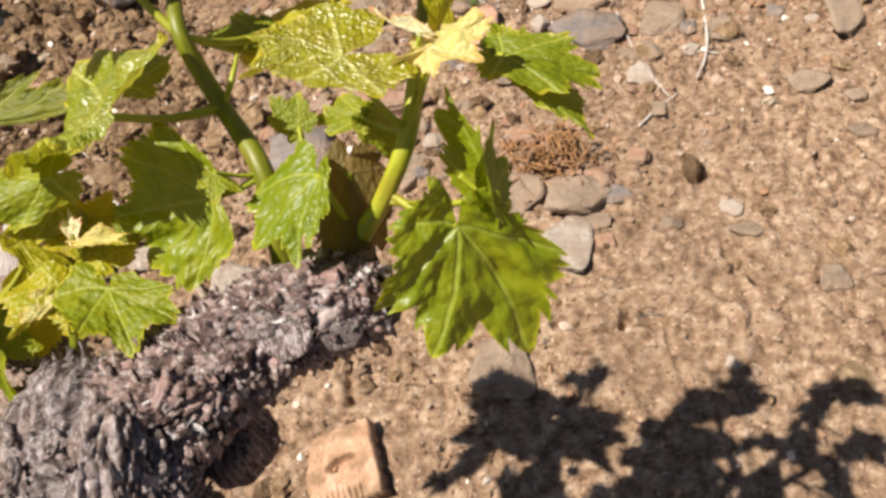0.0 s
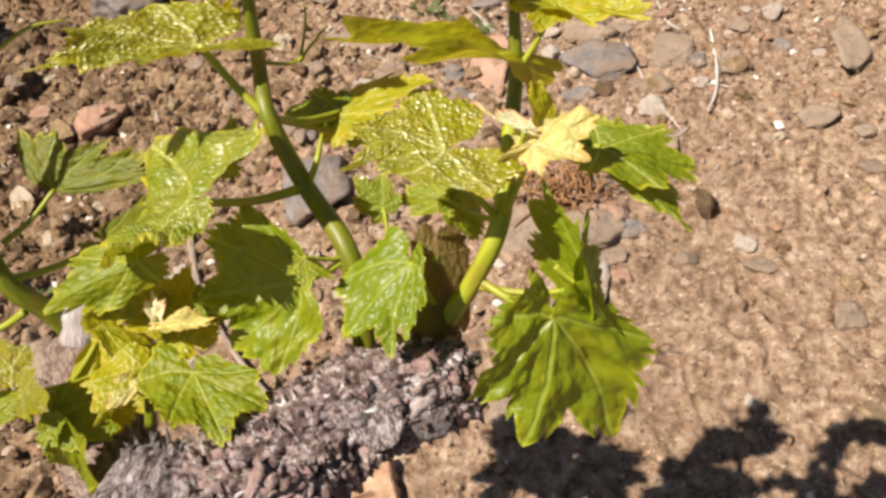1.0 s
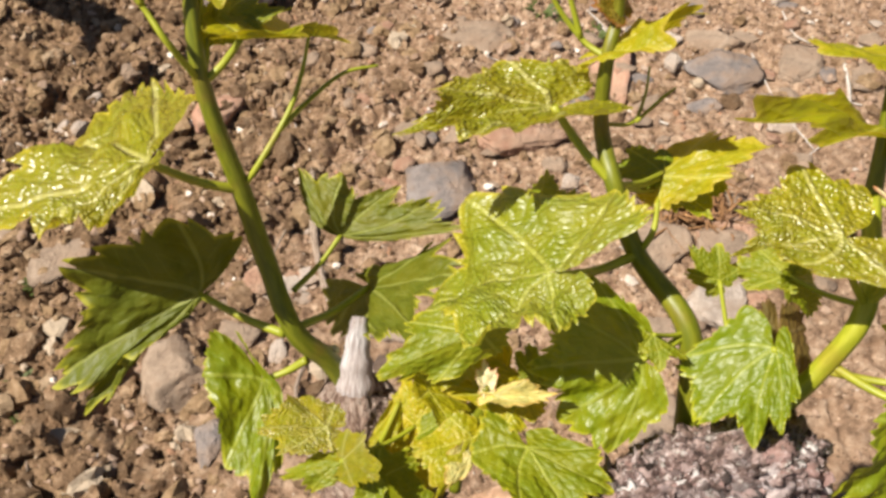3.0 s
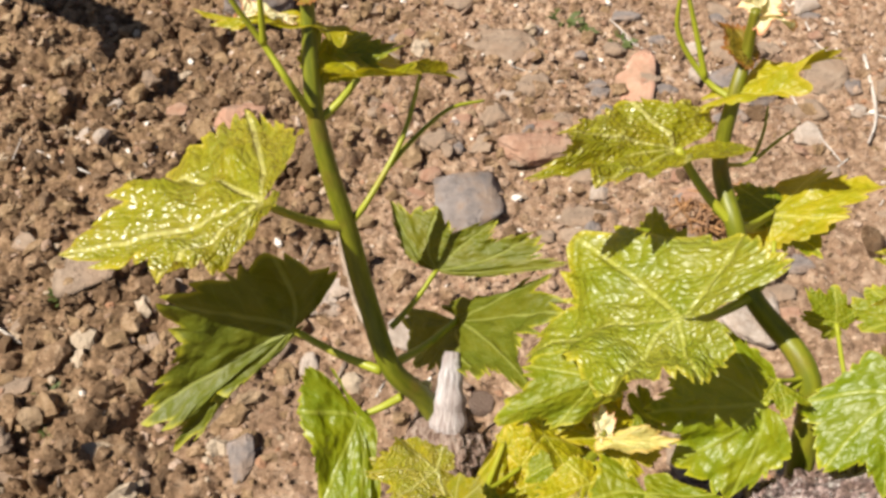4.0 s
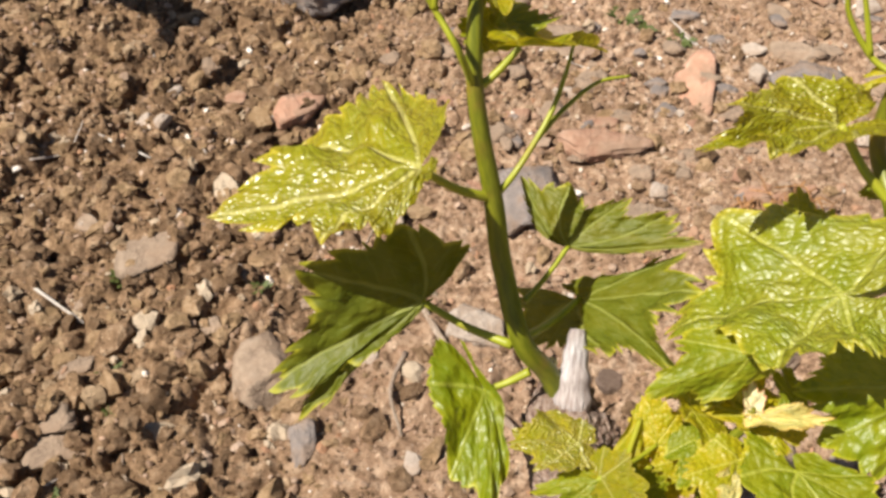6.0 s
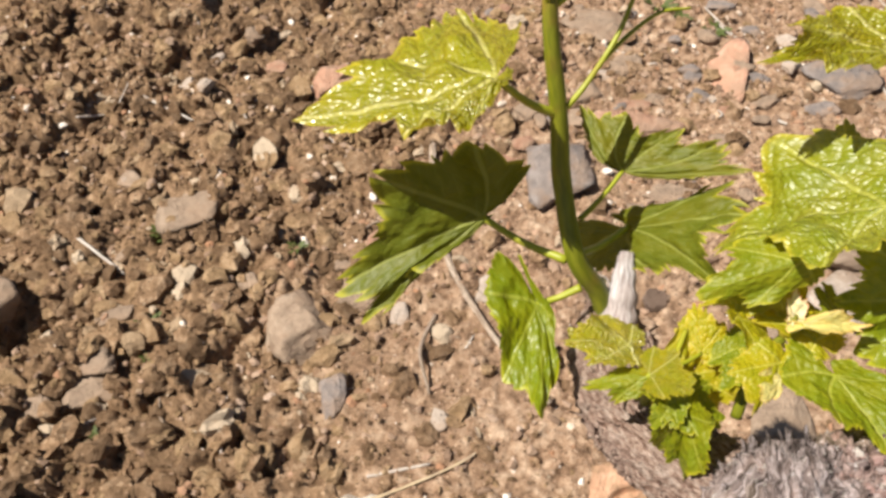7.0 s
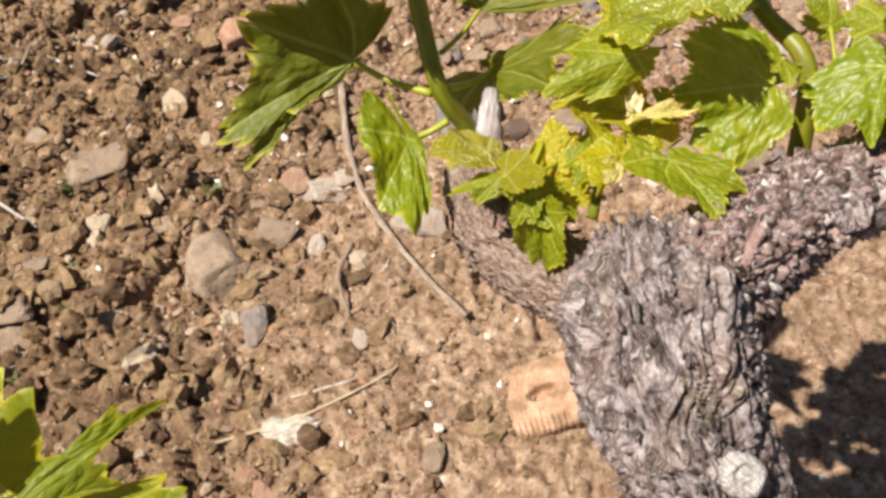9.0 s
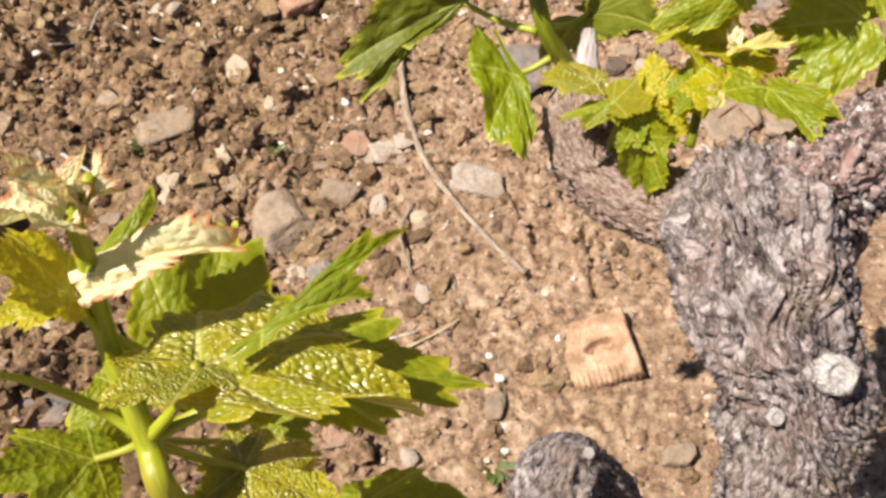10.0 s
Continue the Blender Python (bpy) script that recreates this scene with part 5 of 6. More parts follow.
blade(shoot_b, (-0.046, 0.550, 0.916), (-0.127, 0.513, 0.938), (-0.109, 0.541, 0.939), (-0.094, 0.508, 0.940), (-0.072, 0.574, 0.927), (-0.053, 0.522, 0.929), (-0.027, 0.576, 0.918), (-0.002, 0.559, 0.905), foot=(-0.011, 0.526, 0.878), material=leaf_gloss, cut=0.1, puff=0.7, teeth=0.8)
blade(shoot_b, (0.002, 0.445, 0.822), (-0.059, 0.445, 0.812), (-0.051, 0.472, 0.837), (-0.043, 0.426, 0.788), (-0.025, 0.480, 0.850), (-0.015, 0.410, 0.785), (0.005, 0.460, 0.839), (0.015, 0.423, 0.808), foot=(0.031, 0.464, 0.820), material=leaf_deep, cut=0.1, teeth=0.8)
leaf(shoot_b, (-0.053, 0.519, 0.849), (-0.047, 0.564, 0.849), (-0.070, 0.544, 0.846), (-0.029, 0.543, 0.849))
leaf(shoot_b, (-0.088, 0.452, 0.842), (-0.142, 0.431, 0.832), (-0.096, 0.477, 0.844), (-0.093, 0.439, 0.821))
leaf(shoot_b, (-0.098, 0.458, 0.811), (-0.136, 0.448, 0.805), (-0.119, 0.465, 0.806), (-0.115, 0.436, 0.800), young=0.3)
leaf(shoot_b, (0.024, 0.560, 0.845), (0.081, 0.567, 0.874), (0.057, 0.592, 0.860), (0.057, 0.542, 0.856), foot=(-0.011, 0.526, 0.878), young=0.45)
leaf(shoot_b, (0.026, 0.562, 0.848), (-0.008, 0.560, 0.853), (0.011, 0.581, 0.853), (0.012, 0.551, 0.844), foot=(-0.011, 0.526, 0.878))
leaf(shoot_b, (0.036, 0.569, 0.828), (0.068, 0.568, 0.833), (0.055, 0.581, 0.829), (0.053, 0.543, 0.834), foot=(-0.011, 0.526, 0.878))
leaf(shoot_b, (0.007, 0.452, 0.837), (0.024, 0.442, 0.833), (0.014, 0.457, 0.827), (0.015, 0.431, 0.832), foot=(0.031, 0.464, 0.820))
leaf(shoot_b, (-0.018, 0.572, 0.935), (0.024, 0.564, 0.967), (0.010, 0.586, 0.946), (0.002, 0.555, 0.958), foot=(-0.011, 0.584, 0.950), young=0.5)
leaf(shoot_b, (-0.010, 0.584, 0.952), (-0.026, 0.591, 0.966), (-0.010, 0.598, 0.958), (-0.025, 0.579, 0.960), foot=(-0.011, 0.584, 0.950), young=1.6)
leaf(shoot_b, (-0.007, 0.597, 0.968), (-0.000, 0.593, 0.986), (-0.001, 0.612, 0.971), (-0.003, 0.579, 0.982), foot=(-0.011, 0.584, 0.950), young=1.0)
leaf(shoot_b, (-0.008, 0.599, 0.970), (0.007, 0.580, 0.974), (0.006, 0.605, 0.966), (-0.007, 0.575, 0.975), foot=(-0.011, 0.584, 0.950), young=1.0)
leaf(shoot_b, (-0.007, 0.597, 0.968), (-0.014, 0.601, 0.988), (-0.010, 0.613, 0.966), (-0.009, 0.587, 0.990), foot=(-0.011, 0.584, 0.950), young=1.0)
tendril(shoot_b, [(-0.016, 0.570, 0.932), (-0.030, 0.581, 0.937), (-0.047, 0.591, 0.960), (-0.049, 0.596, 0.984)], 0.002)
tendril(shoot_b, [(-0.030, 0.581, 0.937), (-0.040, 0.594, 0.967), (-0.051, 0.603, 0.997)], 0.0018)
tendril(shoot_b, [(-0.017, 0.558, 0.894), (0.003, 0.568, 0.885), (0.010, 0.578, 0.898), (0.012, 0.588, 0.910)], 0.0014)
tendril(shoot_b, [(0.005, 0.568, 0.885), (0.018, 0.573, 0.898), (0.026, 0.575, 0.905)], 0.0012)
tendril(shoot_b, [(0.005, 0.508, 0.836), (0.013, 0.514, 0.850), (0.017, 0.531, 0.858)], 0.0025)
shoot_c = shoot([(0.078, 0.420, 0.765), (0.084, 0.433, 0.787), (0.102, 0.444, 0.811), (0.121, 0.463, 0.846), (0.132, 0.520, 0.870)], [0.008, 0.0066, 0.0058, 0.0058, 0.0052], fresh=True)
upper_stem(shoot_c, [(0.132, 0.520, 0.870), (0.136, 0.539, 0.890), (0.136, 0.557, 0.922), (0.138, 0.573, 0.946), (0.138, 0.590, 0.979)], [0.0050, 0.0042, 0.0033, 0.0026, 0.002])
blade(shoot_c, (0.146, 0.409, 0.825), (0.126, 0.368, 0.763), (0.183, 0.377, 0.742), (0.099, 0.377, 0.796), (0.205, 0.410, 0.789), (0.112, 0.397, 0.837), (0.163, 0.422, 0.839), (0.134, 0.419, 0.854), foot=(0.105, 0.447, 0.815), material=leaf_deep, cut=0.22, teeth=1.1)
blade(shoot_c, (0.069, 0.441, 0.840), (0.052, 0.395, 0.820), (0.029, 0.412, 0.812), (0.066, 0.397, 0.830), (0.024, 0.446, 0.818), (0.076, 0.414, 0.839), (0.060, 0.466, 0.841), (0.077, 0.447, 0.846), foot=(0.085, 0.436, 0.790), material=leaf_deep, cut=0.25, teeth=0.7)
blade(shoot_c, (0.092, 0.466, 0.902), (0.039, 0.458, 0.905), (0.045, 0.482, 0.906), (0.060, 0.452, 0.904), (0.079, 0.512, 0.904), (0.112, 0.431, 0.903), (0.113, 0.500, 0.900), (0.130, 0.450, 0.902), foot=(0.121, 0.463, 0.846), material=leaf_gloss, cut=0.25, teeth=1.1)
leaf(shoot_c, (0.138, 0.463, 0.904), (0.169, 0.470, 0.917), (0.150, 0.485, 0.911), (0.159, 0.449, 0.910), foot=(0.121, 0.463, 0.846), young=0.6)
leaf(shoot_c, (0.141, 0.464, 0.905), (0.120, 0.453, 0.907), (0.131, 0.464, 0.904), (0.132, 0.459, 0.899), young=0.7)
leaf(shoot_c, (0.143, 0.477, 0.904), (0.141, 0.485, 0.930), (0.137, 0.479, 0.921), (0.151, 0.486, 0.915), foot=(0.121, 0.463, 0.846), young=0.4)
leaf(shoot_c, (0.134, 0.469, 0.910), (0.109, 0.476, 0.918), (0.121, 0.487, 0.915), (0.123, 0.473, 0.913), foot=(0.121, 0.463, 0.846), young=1.0)
leaf(shoot_c, (0.178, 0.482, 0.881), (0.231, 0.472, 0.875), (0.199, 0.495, 0.884), (0.197, 0.455, 0.879), foot=(0.132, 0.520, 0.870), gloss=0.3)
leaf(shoot_c, (0.190, 0.481, 0.872), (0.174, 0.506, 0.888), (0.195, 0.498, 0.880), (0.172, 0.480, 0.878), gloss=0.2)
leaf(shoot_c, (0.193, 0.477, 0.867), (0.223, 0.442, 0.857), (0.223, 0.470, 0.859), (0.195, 0.459, 0.866), over=(0.4, 0.5, 0.6))
leaf(shoot_c, (0.139, 0.547, 0.897), (0.048, 0.504, 0.964), (0.101, 0.548, 0.905), (0.086, 0.502, 0.926), foot=(0.136, 0.539, 0.890), gloss=0.8, young=0.26, curl=-0.1)
leaf(shoot_c, (0.159, 0.551, 0.927), (0.203, 0.531, 0.934), (0.189, 0.571, 0.930), (0.171, 0.529, 0.933), foot=(0.136, 0.539, 0.890), young=0.26, curl=-0.1)
leaf(shoot_c, (0.160, 0.550, 0.927), (0.133, 0.549, 0.930), (0.152, 0.573, 0.928), (0.141, 0.533, 0.930), young=0.3)
leaf(shoot_c, (0.131, 0.550, 0.942), (0.086, 0.557, 0.949), (0.117, 0.578, 0.937), (0.104, 0.541, 0.952), foot=(0.136, 0.557, 0.922), young=0.4)
leaf(shoot_c, (0.166, 0.420, 0.834), (0.152, 0.465, 0.870), (0.136, 0.471, 0.831), (0.158, 0.447, 0.870), foot=(0.102, 0.444, 0.811), deep=1, over=(0.7, 0.3, 0.5))
leaf(shoot_c, (0.166, 0.422, 0.831), (0.167, 0.458, 0.851), (0.157, 0.443, 0.862), (0.177, 0.453, 0.823), foot=(0.149, 0.433, 0.840), deep=1, over=(-0.5, -0.4, 0.5))
leaf(shoot_c, (0.052, 0.494, 0.828), (0.036, 0.507, 0.842), (0.055, 0.508, 0.840), (0.034, 0.495, 0.831), foot=(0.060, 0.440, 0.800))
leaf(shoot_c, (0.091, 0.496, 0.830), (0.059, 0.507, 0.825), (0.075, 0.519, 0.830), (0.073, 0.491, 0.824), foot=(0.121, 0.463, 0.846))
leaf(shoot_c, (0.094, 0.494, 0.829), (0.110, 0.482, 0.809), (0.115, 0.499, 0.816), (0.093, 0.481, 0.818), foot=(0.121, 0.463, 0.846))
leaf(shoot_c, (0.082, 0.463, 0.817), (0.079, 0.407, 0.789), (0.065, 0.429, 0.804), (0.102, 0.428, 0.784), foot=(0.085, 0.436, 0.790), dry=1, over=(0, -0.7, 0.6))
shoot_d = shoot([(-0.105, 0.405, 0.735), (-0.099, 0.425, 0.765), (-0.085, 0.435, 0.790), (-0.085, 0.436, 0.808)], [0.004, 0.0035, 0.003, 0.0022])
blade(shoot_d, (-0.062, 0.406, 0.792), (-0.037, 0.362, 0.793), (-0.018, 0.382, 0.792), (-0.068, 0.369, 0.802), (-0.024, 0.404, 0.793), (-0.092, 0.400, 0.794), (-0.050, 0.417, 0.791), (-0.084, 0.430, 0.792), foot=(-0.090, 0.430, 0.780), material=leaf_plain, cut=0.15, teeth=0.6)
leaf(shoot_b, (-0.069, 0.440, 0.793), (-0.124, 0.453, 0.809), (-0.105, 0.465, 0.809), (-0.099, 0.433, 0.798), young=0.3)
leaf(shoot_b, (-0.074, 0.454, 0.791), (-0.074, 0.481, 0.799), (-0.092, 0.469, 0.808), (-0.069, 0.459, 0.793), young=0.3)
leaf(shoot_d, (-0.118, 0.435, 0.805), (-0.085, 0.421, 0.783), (-0.098, 0.437, 0.794), (-0.109, 0.419, 0.802), young=0.4)
leaf(shoot_d, (-0.093, 0.412, 0.794), (-0.111, 0.378, 0.794), (-0.123, 0.401, 0.798), (-0.101, 0.388, 0.793), young=0.3)
leaf(shoot_d, (-0.094, 0.401, 0.792), (-0.106, 0.383, 0.796), (-0.107, 0.400, 0.799), (-0.096, 0.390, 0.793), young=0.65)
leaf(shoot_d, (-0.080, 0.432, 0.806), (-0.047, 0.428, 0.818), (-0.065, 0.435, 0.815), (-0.067, 0.420, 0.818), foot=(-0.085, 0.435, 0.790), young=0.6)
leaf(shoot_d, (-0.085, 0.435, 0.807), (-0.086, 0.448, 0.819), (-0.092, 0.442, 0.812), (-0.076, 0.441, 0.816), foot=(-0.085, 0.435, 0.790), young=1.0)
leaf(shoot_d, (-0.106, 0.427, 0.773), (-0.114, 0.404, 0.767), (-0.119, 0.423, 0.766), (-0.099, 0.418, 0.768), foot=(-0.090, 0.430, 0.780), young=0.4)
leaf(shoot_d, (-0.100, 0.438, 0.784), (-0.116, 0.443, 0.770), (-0.110, 0.451, 0.779), (-0.109, 0.428, 0.773), foot=(-0.090, 0.430, 0.780))
shoot_f = shoot([(-0.160, 0.420, 0.720), (-0.158, 0.415, 0.755), (-0.162, 0.408, 0.778)], [0.004, 0.003, 0.002])
leaf(shoot_f, (-0.179, 0.425, 0.780), (-0.217, 0.424, 0.789), (-0.197, 0.444, 0.787), (-0.191, 0.405, 0.788), foot=(-0.160, 0.410, 0.775), young=0.24, gloss=1)
leaf(shoot_f, (-0.168, 0.404, 0.782), (-0.148, 0.390, 0.794), (-0.160, 0.417, 0.794), (-0.160, 0.387, 0.783), foot=(-0.160, 0.410, 0.775), young=0.24, gloss=1)
leaf(shoot_f, (-0.169, 0.403, 0.781), (-0.206, 0.400, 0.775), (-0.189, 0.412, 0.773), (-0.186, 0.390, 0.769), foot=(-0.160, 0.410, 0.775), young=0.2)
leaf(shoot_f, (-0.129, 0.437, 0.757), (-0.134, 0.461, 0.775), (-0.146, 0.452, 0.764), (-0.116, 0.453, 0.773), foot=(-0.160, 0.410, 0.775), young=0.3, gloss=1)
leaf(shoot_f, (-0.142, 0.390, 0.761), (-0.143, 0.371, 0.712), (-0.161, 0.380, 0.738), (-0.130, 0.365, 0.748), foot=(-0.155, 0.410, 0.765), over=(-0.1, -0.8, 0.5))
leaf(shoot_f, (-0.150, 0.399, 0.766), (-0.118, 0.391, 0.755), (-0.128, 0.415, 0.764), (-0.128, 0.374, 0.754), foot=(-0.155, 0.410, 0.765))
leaf(shoot_f, (-0.150, 0.399, 0.766), (-0.163, 0.385, 0.754), (-0.163, 0.397, 0.762), (-0.151, 0.379, 0.764), foot=(-0.155, 0.410, 0.765))
leaf(shoot_d, (-0.069, 0.430, 0.793), (-0.098, 0.462, 0.798), (-0.099, 0.443, 0.798), (-0.069, 0.461, 0.793), foot=(-0.085, 0.435, 0.790), young=0.3)
leaf(shoot_d, (-0.101, 0.438, 0.772), (-0.119, 0.406, 0.771), (-0.126, 0.429, 0.772), (-0.095, 0.413, 0.770), foot=(-0.090, 0.430, 0.780))
leaf(shoot_d, (-0.056, 0.447, 0.796), (-0.057, 0.471, 0.800), (-0.067, 0.456, 0.802), (-0.047, 0.463, 0.795), foot=(-0.085, 0.435, 0.790))
leaf(shoot_f, (-0.132, 0.426, 0.749), (-0.128, 0.401, 0.738), (-0.145, 0.420, 0.750), (-0.106, 0.423, 0.743), foot=(-0.155, 0.410, 0.765), young=0.5)
leaf(shoot_f, (-0.139, 0.450, 0.764), (-0.157, 0.410, 0.761), (-0.152, 0.437, 0.760), (-0.142, 0.429, 0.753), foot=(-0.155, 0.410, 0.765), young=0.4)
shoot_e = shoot([(-0.375, 0.090, 0.700), (-0.385, 0.085, 0.780), (-0.379, 0.070, 0.899), (-0.386, 0.085, 0.917), (-0.394, 0.107, 0.956), (-0.391, 0.116, 0.991), (-0.389, 0.119, 1.008), (-0.380, 0.122, 1.022)], [0.0078, 0.0068, 0.0054, 0.0047, 0.0040, 0.0033, 0.0027, 0.002], fresh=True)
leaf(shoot_e, (-0.359, 0.095, 0.957), (-0.286, 0.088, 0.956), (-0.330, 0.121, 0.953), (-0.330, 0.074, 0.964), foot=(-0.386, 0.085, 0.917), gloss=1)
leaf(shoot_e, (-0.358, 0.095, 0.956), (-0.381, 0.078, 0.971), (-0.386, 0.104, 0.950), (-0.357, 0.075, 0.970), gloss=0.8)
leaf(shoot_e, (-0.336, 0.103, 0.966), (-0.297, 0.142, 0.973), (-0.321, 0.126, 0.967), (-0.313, 0.117, 0.971), gloss=0.4)
leaf(shoot_e, (-0.341, 0.110, 0.933), (-0.267, 0.115, 0.923), (-0.297, 0.141, 0.918), (-0.284, 0.088, 0.923), foot=(-0.386, 0.085, 0.917))
leaf(shoot_e, (-0.378, 0.116, 0.916), (-0.365, 0.169, 0.937), (-0.398, 0.136, 0.938), (-0.324, 0.152, 0.915), foot=(-0.394, 0.107, 0.956))
leaf(shoot_e, (-0.359, 0.091, 0.877), (-0.321, 0.076, 0.880), (-0.347, 0.112, 0.872), (-0.347, 0.058, 0.889), foot=(-0.386, 0.085, 0.917), gloss=0.7)
leaf(shoot_e, (-0.359, 0.091, 0.877), (-0.377, 0.095, 0.884), (-0.366, 0.110, 0.875), (-0.370, 0.071, 0.886), foot=(-0.386, 0.085, 0.917), gloss=0.7)
leaf(shoot_e, (-0.363, 0.126, 0.837), (-0.340, 0.138, 0.839), (-0.358, 0.146, 0.834), (-0.344, 0.120, 0.832), foot=(-0.386, 0.085, 0.917))
leaf(shoot_e, (-0.405, 0.079, 0.913), (-0.429, 0.065, 0.937), (-0.427, 0.090, 0.918), (-0.415, 0.051, 0.924), foot=(-0.386, 0.085, 0.917))
leaf(shoot_e, (-0.407, 0.113, 0.903), (-0.412, 0.080, 0.906), (-0.422, 0.103, 0.907), (-0.400, 0.093, 0.892), foot=(-0.386, 0.085, 0.917), young=0.2)
leaf(shoot_e, (-0.321, 0.110, 0.786), (-0.273, 0.115, 0.792), (-0.294, 0.133, 0.784), (-0.297, 0.097, 0.794), foot=(-0.379, 0.070, 0.899))
leaf(shoot_e, (-0.389, 0.111, 0.986), (-0.350, 0.123, 1.000), (-0.375, 0.129, 0.990), (-0.364, 0.110, 0.991), foot=(-0.391, 0.116, 0.991), young=0.8)
leaf(shoot_e, (-0.398, 0.123, 0.971), (-0.383, 0.154, 0.976), (-0.397, 0.142, 0.972), (-0.380, 0.137, 0.972), foot=(-0.391, 0.116, 0.991), young=0.2)
leaf(shoot_e, (-0.389, 0.113, 1.010), (-0.402, 0.107, 1.027), (-0.406, 0.126, 1.017), (-0.391, 0.105, 1.021), foot=(-0.389, 0.119, 1.008), young=0.9)
leaf(shoot_e, (-0.397, 0.105, 0.985), (-0.410, 0.101, 1.011), (-0.409, 0.123, 0.997), (-0.402, 0.092, 1.003), foot=(-0.394, 0.107, 0.956), young=0.3, gloss=0.6)
leaf(shoot_e, (-0.403, 0.109, 0.978), (-0.419, 0.098, 0.985), (-0.417, 0.110, 0.977), (-0.405, 0.094, 0.985), foot=(-0.394, 0.107, 0.956), young=0.4)
leaf(shoot_e, (-0.386, 0.118, 1.012), (-0.397, 0.117, 1.036), (-0.398, 0.123, 1.023), (-0.386, 0.115, 1.028), foot=(-0.389, 0.119, 1.008), young=1.0)
leaf(shoot_e, (-0.386, 0.118, 1.012), (-0.392, 0.119, 1.032), (-0.395, 0.124, 1.021), (-0.383, 0.115, 1.026), foot=(-0.389, 0.119, 1.008), young=1.0)
leaf(shoot_e, (-0.386, 0.118, 1.012), (-0.386, 0.123, 1.029), (-0.392, 0.126, 1.020), (-0.380, 0.117, 1.024), foot=(-0.389, 0.119, 1.008), young=1.0)
leaf(shoot_e, (-0.386, 0.118, 1.012), (-0.376, 0.128, 1.027), (-0.386, 0.129, 1.018), (-0.375, 0.120, 1.023), foot=(-0.389, 0.119, 1.008), young=1.0)
leaf(shoot_e, (-0.386, 0.118, 1.012), (-0.376, 0.122, 1.019), (-0.387, 0.125, 1.014), (-0.375, 0.117, 1.019), foot=(-0.389, 0.119, 1.008), young=1.0)
tendril(shoot_e, [(-0.386, 0.085, 0.917), (-0.399, 0.091, 0.926), (-0.407, 0.090, 0.943), (-0.415, 0.087, 0.960), (-0.421, 0.081, 0.976)], 0.0024)


# ---- brick fragment, weeds and litter ----
def brick_fragment():
    """Half a clay brick: ridged end, worn edges, a shallow hollow in its face."""
    nx, ny = 64, 44
    X, Y = np.meshgrid(np.linspace(-0.5, 0.5, nx), np.linspace(-0.5, 0.5, ny))
    hx, hy, hz = 0.112, 0.118, 0.045
    top = np.zeros_like(X)
    ridge = (np.abs(((X * 13) % 1) - 0.5) * 2)
    top -= 0.0035 * np.clip((ridge - 0.55) / 0.3, 0, 1) * np.clip((-Y - 0.26) / 0.08, 0, 1) * np.clip((0.30 - X) / 0.08, 0, 1)
    top -= 0.016 * np.clip((1 - np.hypot((X - 0.02) / 0.24, (Y - 0.03 - 0.10 * X) / 0.10)) * 2.2, 0, 1) + 0.004 * np.clip(1 - np.hypot(X / 0.4, (Y - 0.1) / 0.3), 0, 1)
    top += 0.004 * (grain3(X * 9, Y * 9, 0, 3) - 0.5) + 0.002 * (grain3(X * 30, Y * 30, 0, 4) - 0.5)
    rnd = np.maximum(np.abs(X), np.abs(Y)) * 2
    top -= 0.006 * np.clip((rnd - 0.93) / 0.07, 0, 1) ** 2
    chip = 1 - 0.10 * (grain3(X * 5 + 3, Y * 5, 0, 8) - 0.3) * (rnd > 0.9)
    px, py = X * hx * chip, Y * hy * chip
    px = np.where((X < 0) & (Y > 0), px * (1 - 0.35 * Y * np.abs(X) * 4), px)
    verts = [(a, b, hz + c) for a, b, c in zip(px.ravel(), py.ravel(), top.ravel())]
    faces = grid_faces(ny, nx)
    ring = [i for i in range(nx)] + [i * nx + nx - 1 for i in range(1, ny)] + [(ny - 1) * nx + i for i in range(nx - 2, -1, -1)] + [i * nx for i in range(ny - 2, 0, -1)]
    last = ring
    for z, s in ((0.6, 1.01), (0.25, 1.0), (-0.3, 0.97)):
        cur = []
        for i in ring:
            cur.append(len(verts))
            a, b, _ = verts[i]
            verts.append((a * s + 0.002 * math.sin(i * 0.7), b * s + 0.002 * math.cos(i * 1.1), hz * z))
        for j in range(len(ring)):
            k = (j + 1) % len(ring)
            faces.append((last[j], cur[j], cur[k], last[k]))
        last = cur
    faces.append(tuple(last))
    ob = new("brick_fragment", mesh_from("brick_fragment", verts, [f for f in faces if len(f) == 4], brick_clay, smooth=False))
    ob.matrix_basis = pose(-0.058, 0.648, float(ground_height(-0.058, 0.648)) - 0.022, 5, -13, 12)
    tagged(ob, "broken orange clay brick with ridged end in the soil", "brick")


brick_fragment()


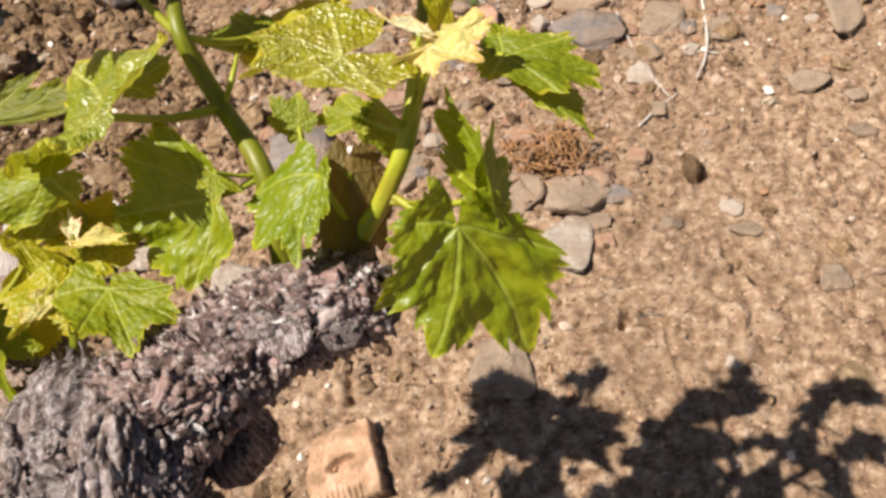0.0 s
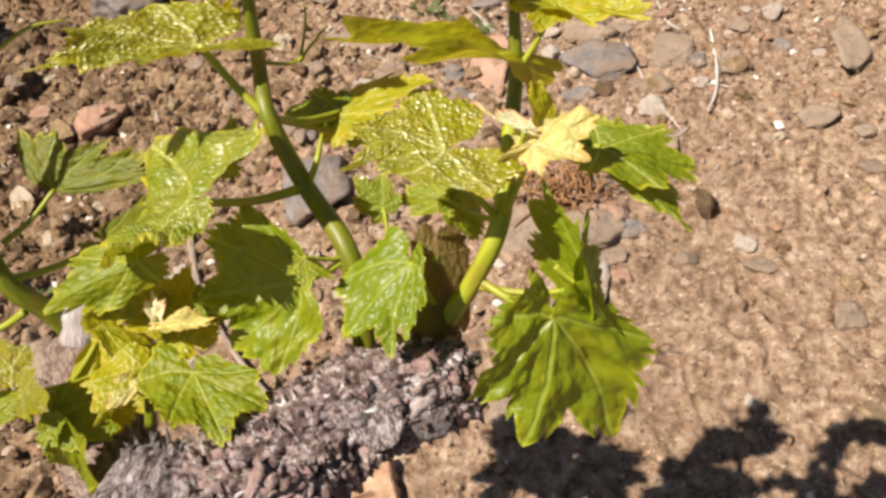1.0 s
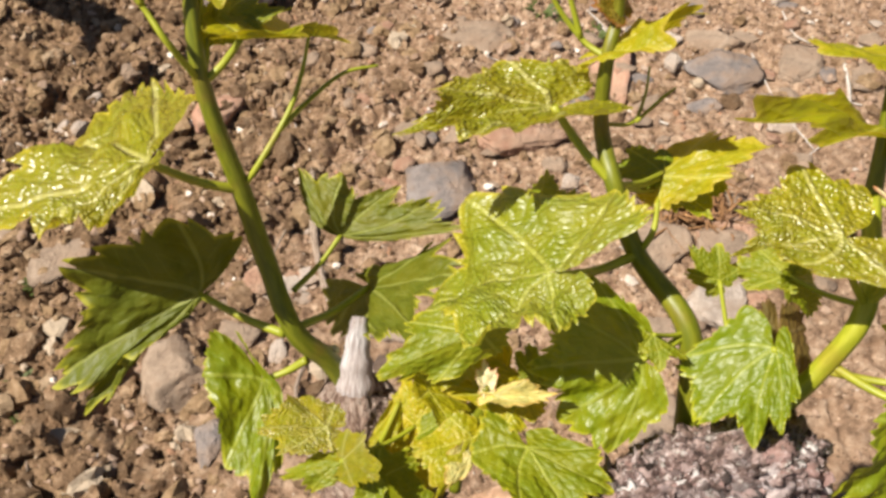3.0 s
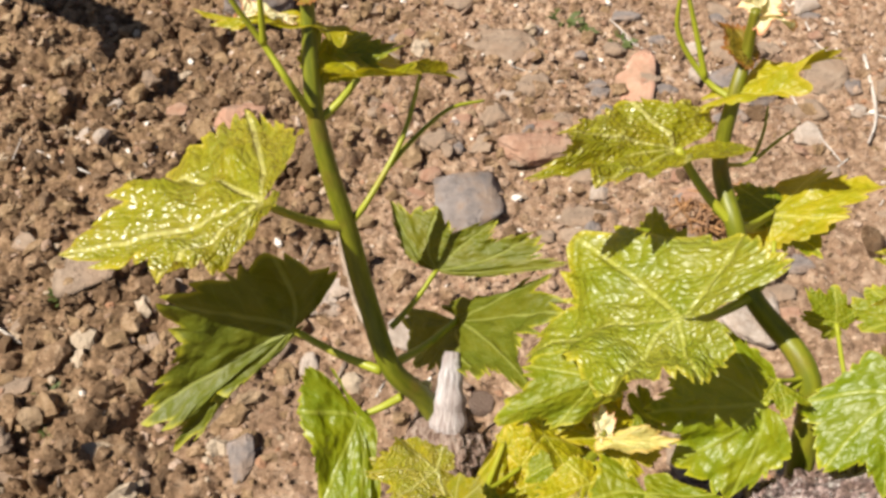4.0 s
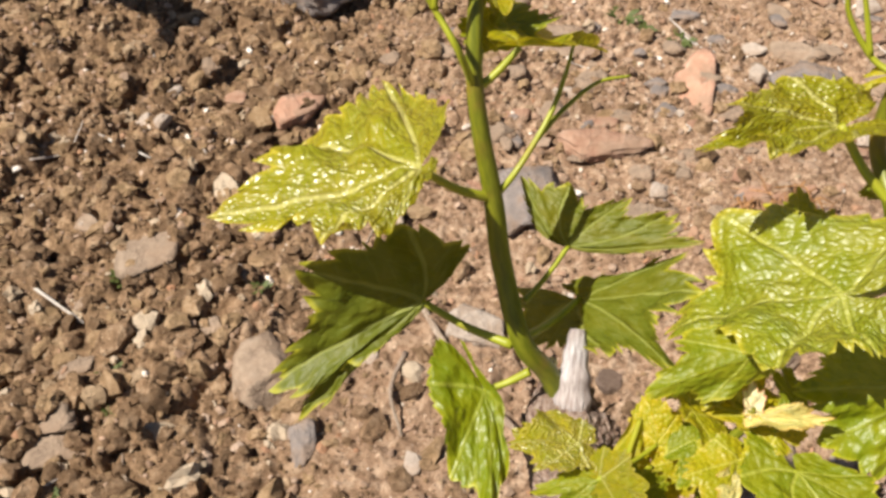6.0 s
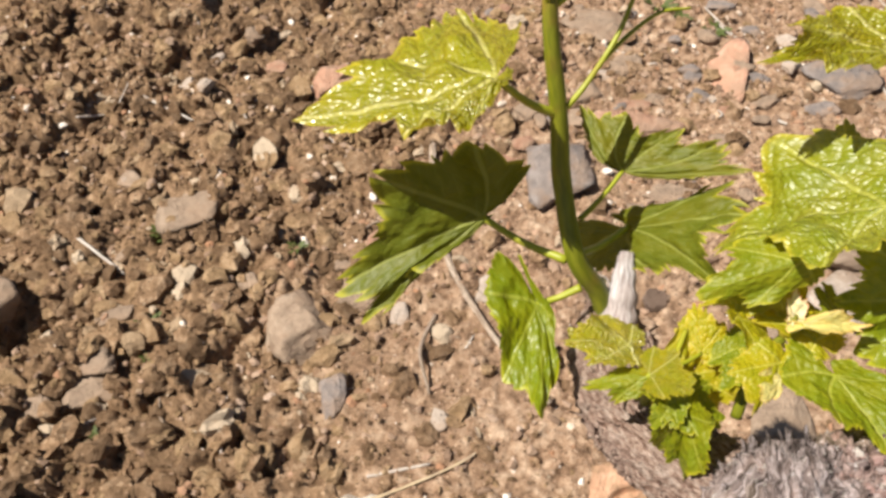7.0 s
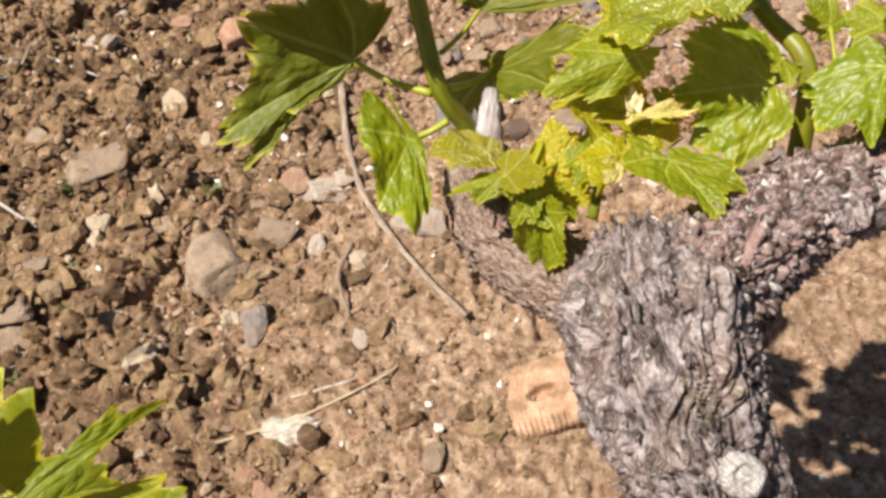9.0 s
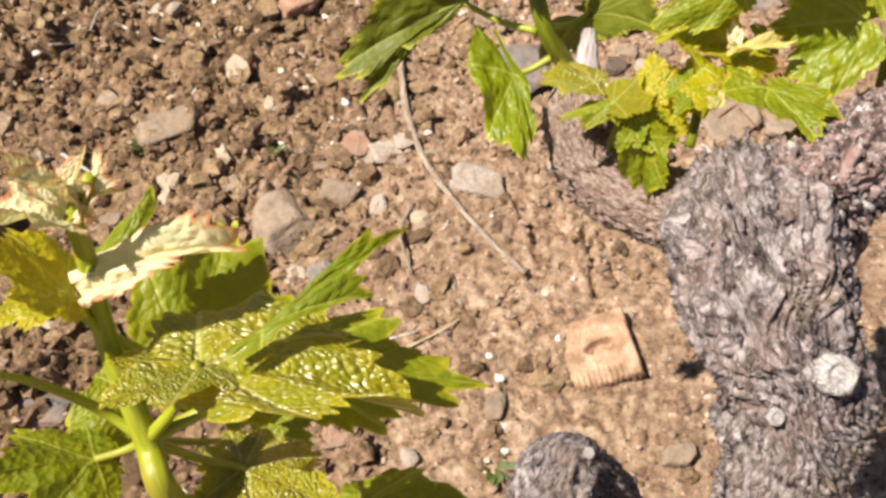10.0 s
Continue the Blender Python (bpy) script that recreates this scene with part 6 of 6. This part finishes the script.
def weed(x, y, size, seed):
    """A tiny green seedling tuft: a few short leaves from one root."""
    r = np.random.default_rng(seed)
    z = float(ground_height(x, y))
    root = new("weed")
    root.location = (x, y, z)
    tagged(root, "tiny green weed seedling in bare soil", "weed", "weed seedlings")
    for _ in range(24):
        a, l, w = r.uniform(0, 6.28), size * r.uniform(0.35, 1.0), size * r.uniform(0.08, 0.17)
        out, up = np.array((math.cos(a), math.sin(a), 0)), np.array((0, 0, 1))
        side = np.array((-math.sin(a), math.cos(a), 0))
        c = out * r.uniform(0, size * 0.6)
        verts = []
        for s, ww in ((0, 0.4), (0.45, 1.0), (0.8, 0.8), (1.0, 0.1)):
            mid = c + out * l * s * 0.8 + up * l * (s * 0.9 - 0.5 * s * s)
            verts += [mid - side * w * ww, mid + side * w * ww + up * w * 0.5]
        part("leaf", mesh_from("leaf", verts, [(2 * j, 2 * j + 1, 2 * j + 3, 2 * j + 2) for j in range(3)], weed_green, uv=[(0.1, 0.3)] * 8, rim=[0.0] * 8), root)


weed_green = leaf_material("weed_green", (0.085, 0.115, 0.03), (0.14, 0.2, 0.06), (0.14, 0.18, 0.04), 0.2, 0.3)
for i, (x, y, s) in enumerate(((-0.907, 1.10, 0.030), (-0.866, 0.896, 0.022), (-0.854, 0.83, 0.014), (-0.886, 0.676, 0.012), (0.05, 1.828, 0.04), (-0.640, 1.067, 0.02), (-0.23, 0.45, 0.03), (0.17, 1.756, 0.03), (0.10, 1.79, 0.03))):
    weed(x, y, s, i)


scrap_wood = wood_material("scrap_wood", (0.34, 0.27, 0.20), (0.52, 0.45, 0.37), (0.64, 0.58, 0.50), (9, 3, 1), harsh=0.6)


def bark_scrap(x, y, sx, sy, turn):
    """A bleached splintered scrap of wood, fibrous at its ragged end."""
    r = np.random.default_rng(3)
    n, m = 22, 12
    verts, uv = [], []
    for i in range(n):
        for j in range(m):
            u, v = i / (n - 1) - 0.5, j / (m - 1) - 0.5
            rag = 1 + 0.8 * (grain3(v * 14, 0.3, 0.7, 5) - 0.5)
            z = 0.012 * (1 - (2 * v) ** 2) + 0.004 * float(grain3(u * 5, v * 22, 0, 6)) - 0.004
            verts.append((u * sx * rag, v * sy * (1 - 0.5 * u + 0.5 * (float(grain3(u * 9, 4.2 if v > 0 else 8.1, 0, 7)) - 0.5)) * (1 - 0.25 * (2 * abs(u)) ** 6) + 0.006 * float(grain3(u * 6, 1.5, 0, 2)), z))
            uv.append((v, u))
    k = n * m
    verts += [(a, b, c - 0.008) for a, b, c in verts]
    uv += uv
    faces = grid_faces(n, m) + [tuple(i + k for i in f[::-1]) for f in grid_faces(n, m)]
    ring = list(range(m)) + [i * m + m - 1 for i in range(1, n)] + [(n - 1) * m + j for j in range(m - 2, -1, -1)] + [i * m for i in range(n - 2, 0, -1)]
    for a, b in zip(ring, ring[1:] + ring[:1]):
        faces.append((b, a, a + k, b + k))
    ob = new("wood_scrap", mesh_from("wood_scrap", verts, faces, scrap_wood, uv=uv))
    ob.matrix_basis = pose(x, y, float(ground_height(x, y)) + 0.006, 4, -3, turn)
    tagged(ob, "bleached splintered scrap of wood on the soil", "wood scrap")


bark_scrap(-0.443, 0.592, 0.085, 0.045, 10)
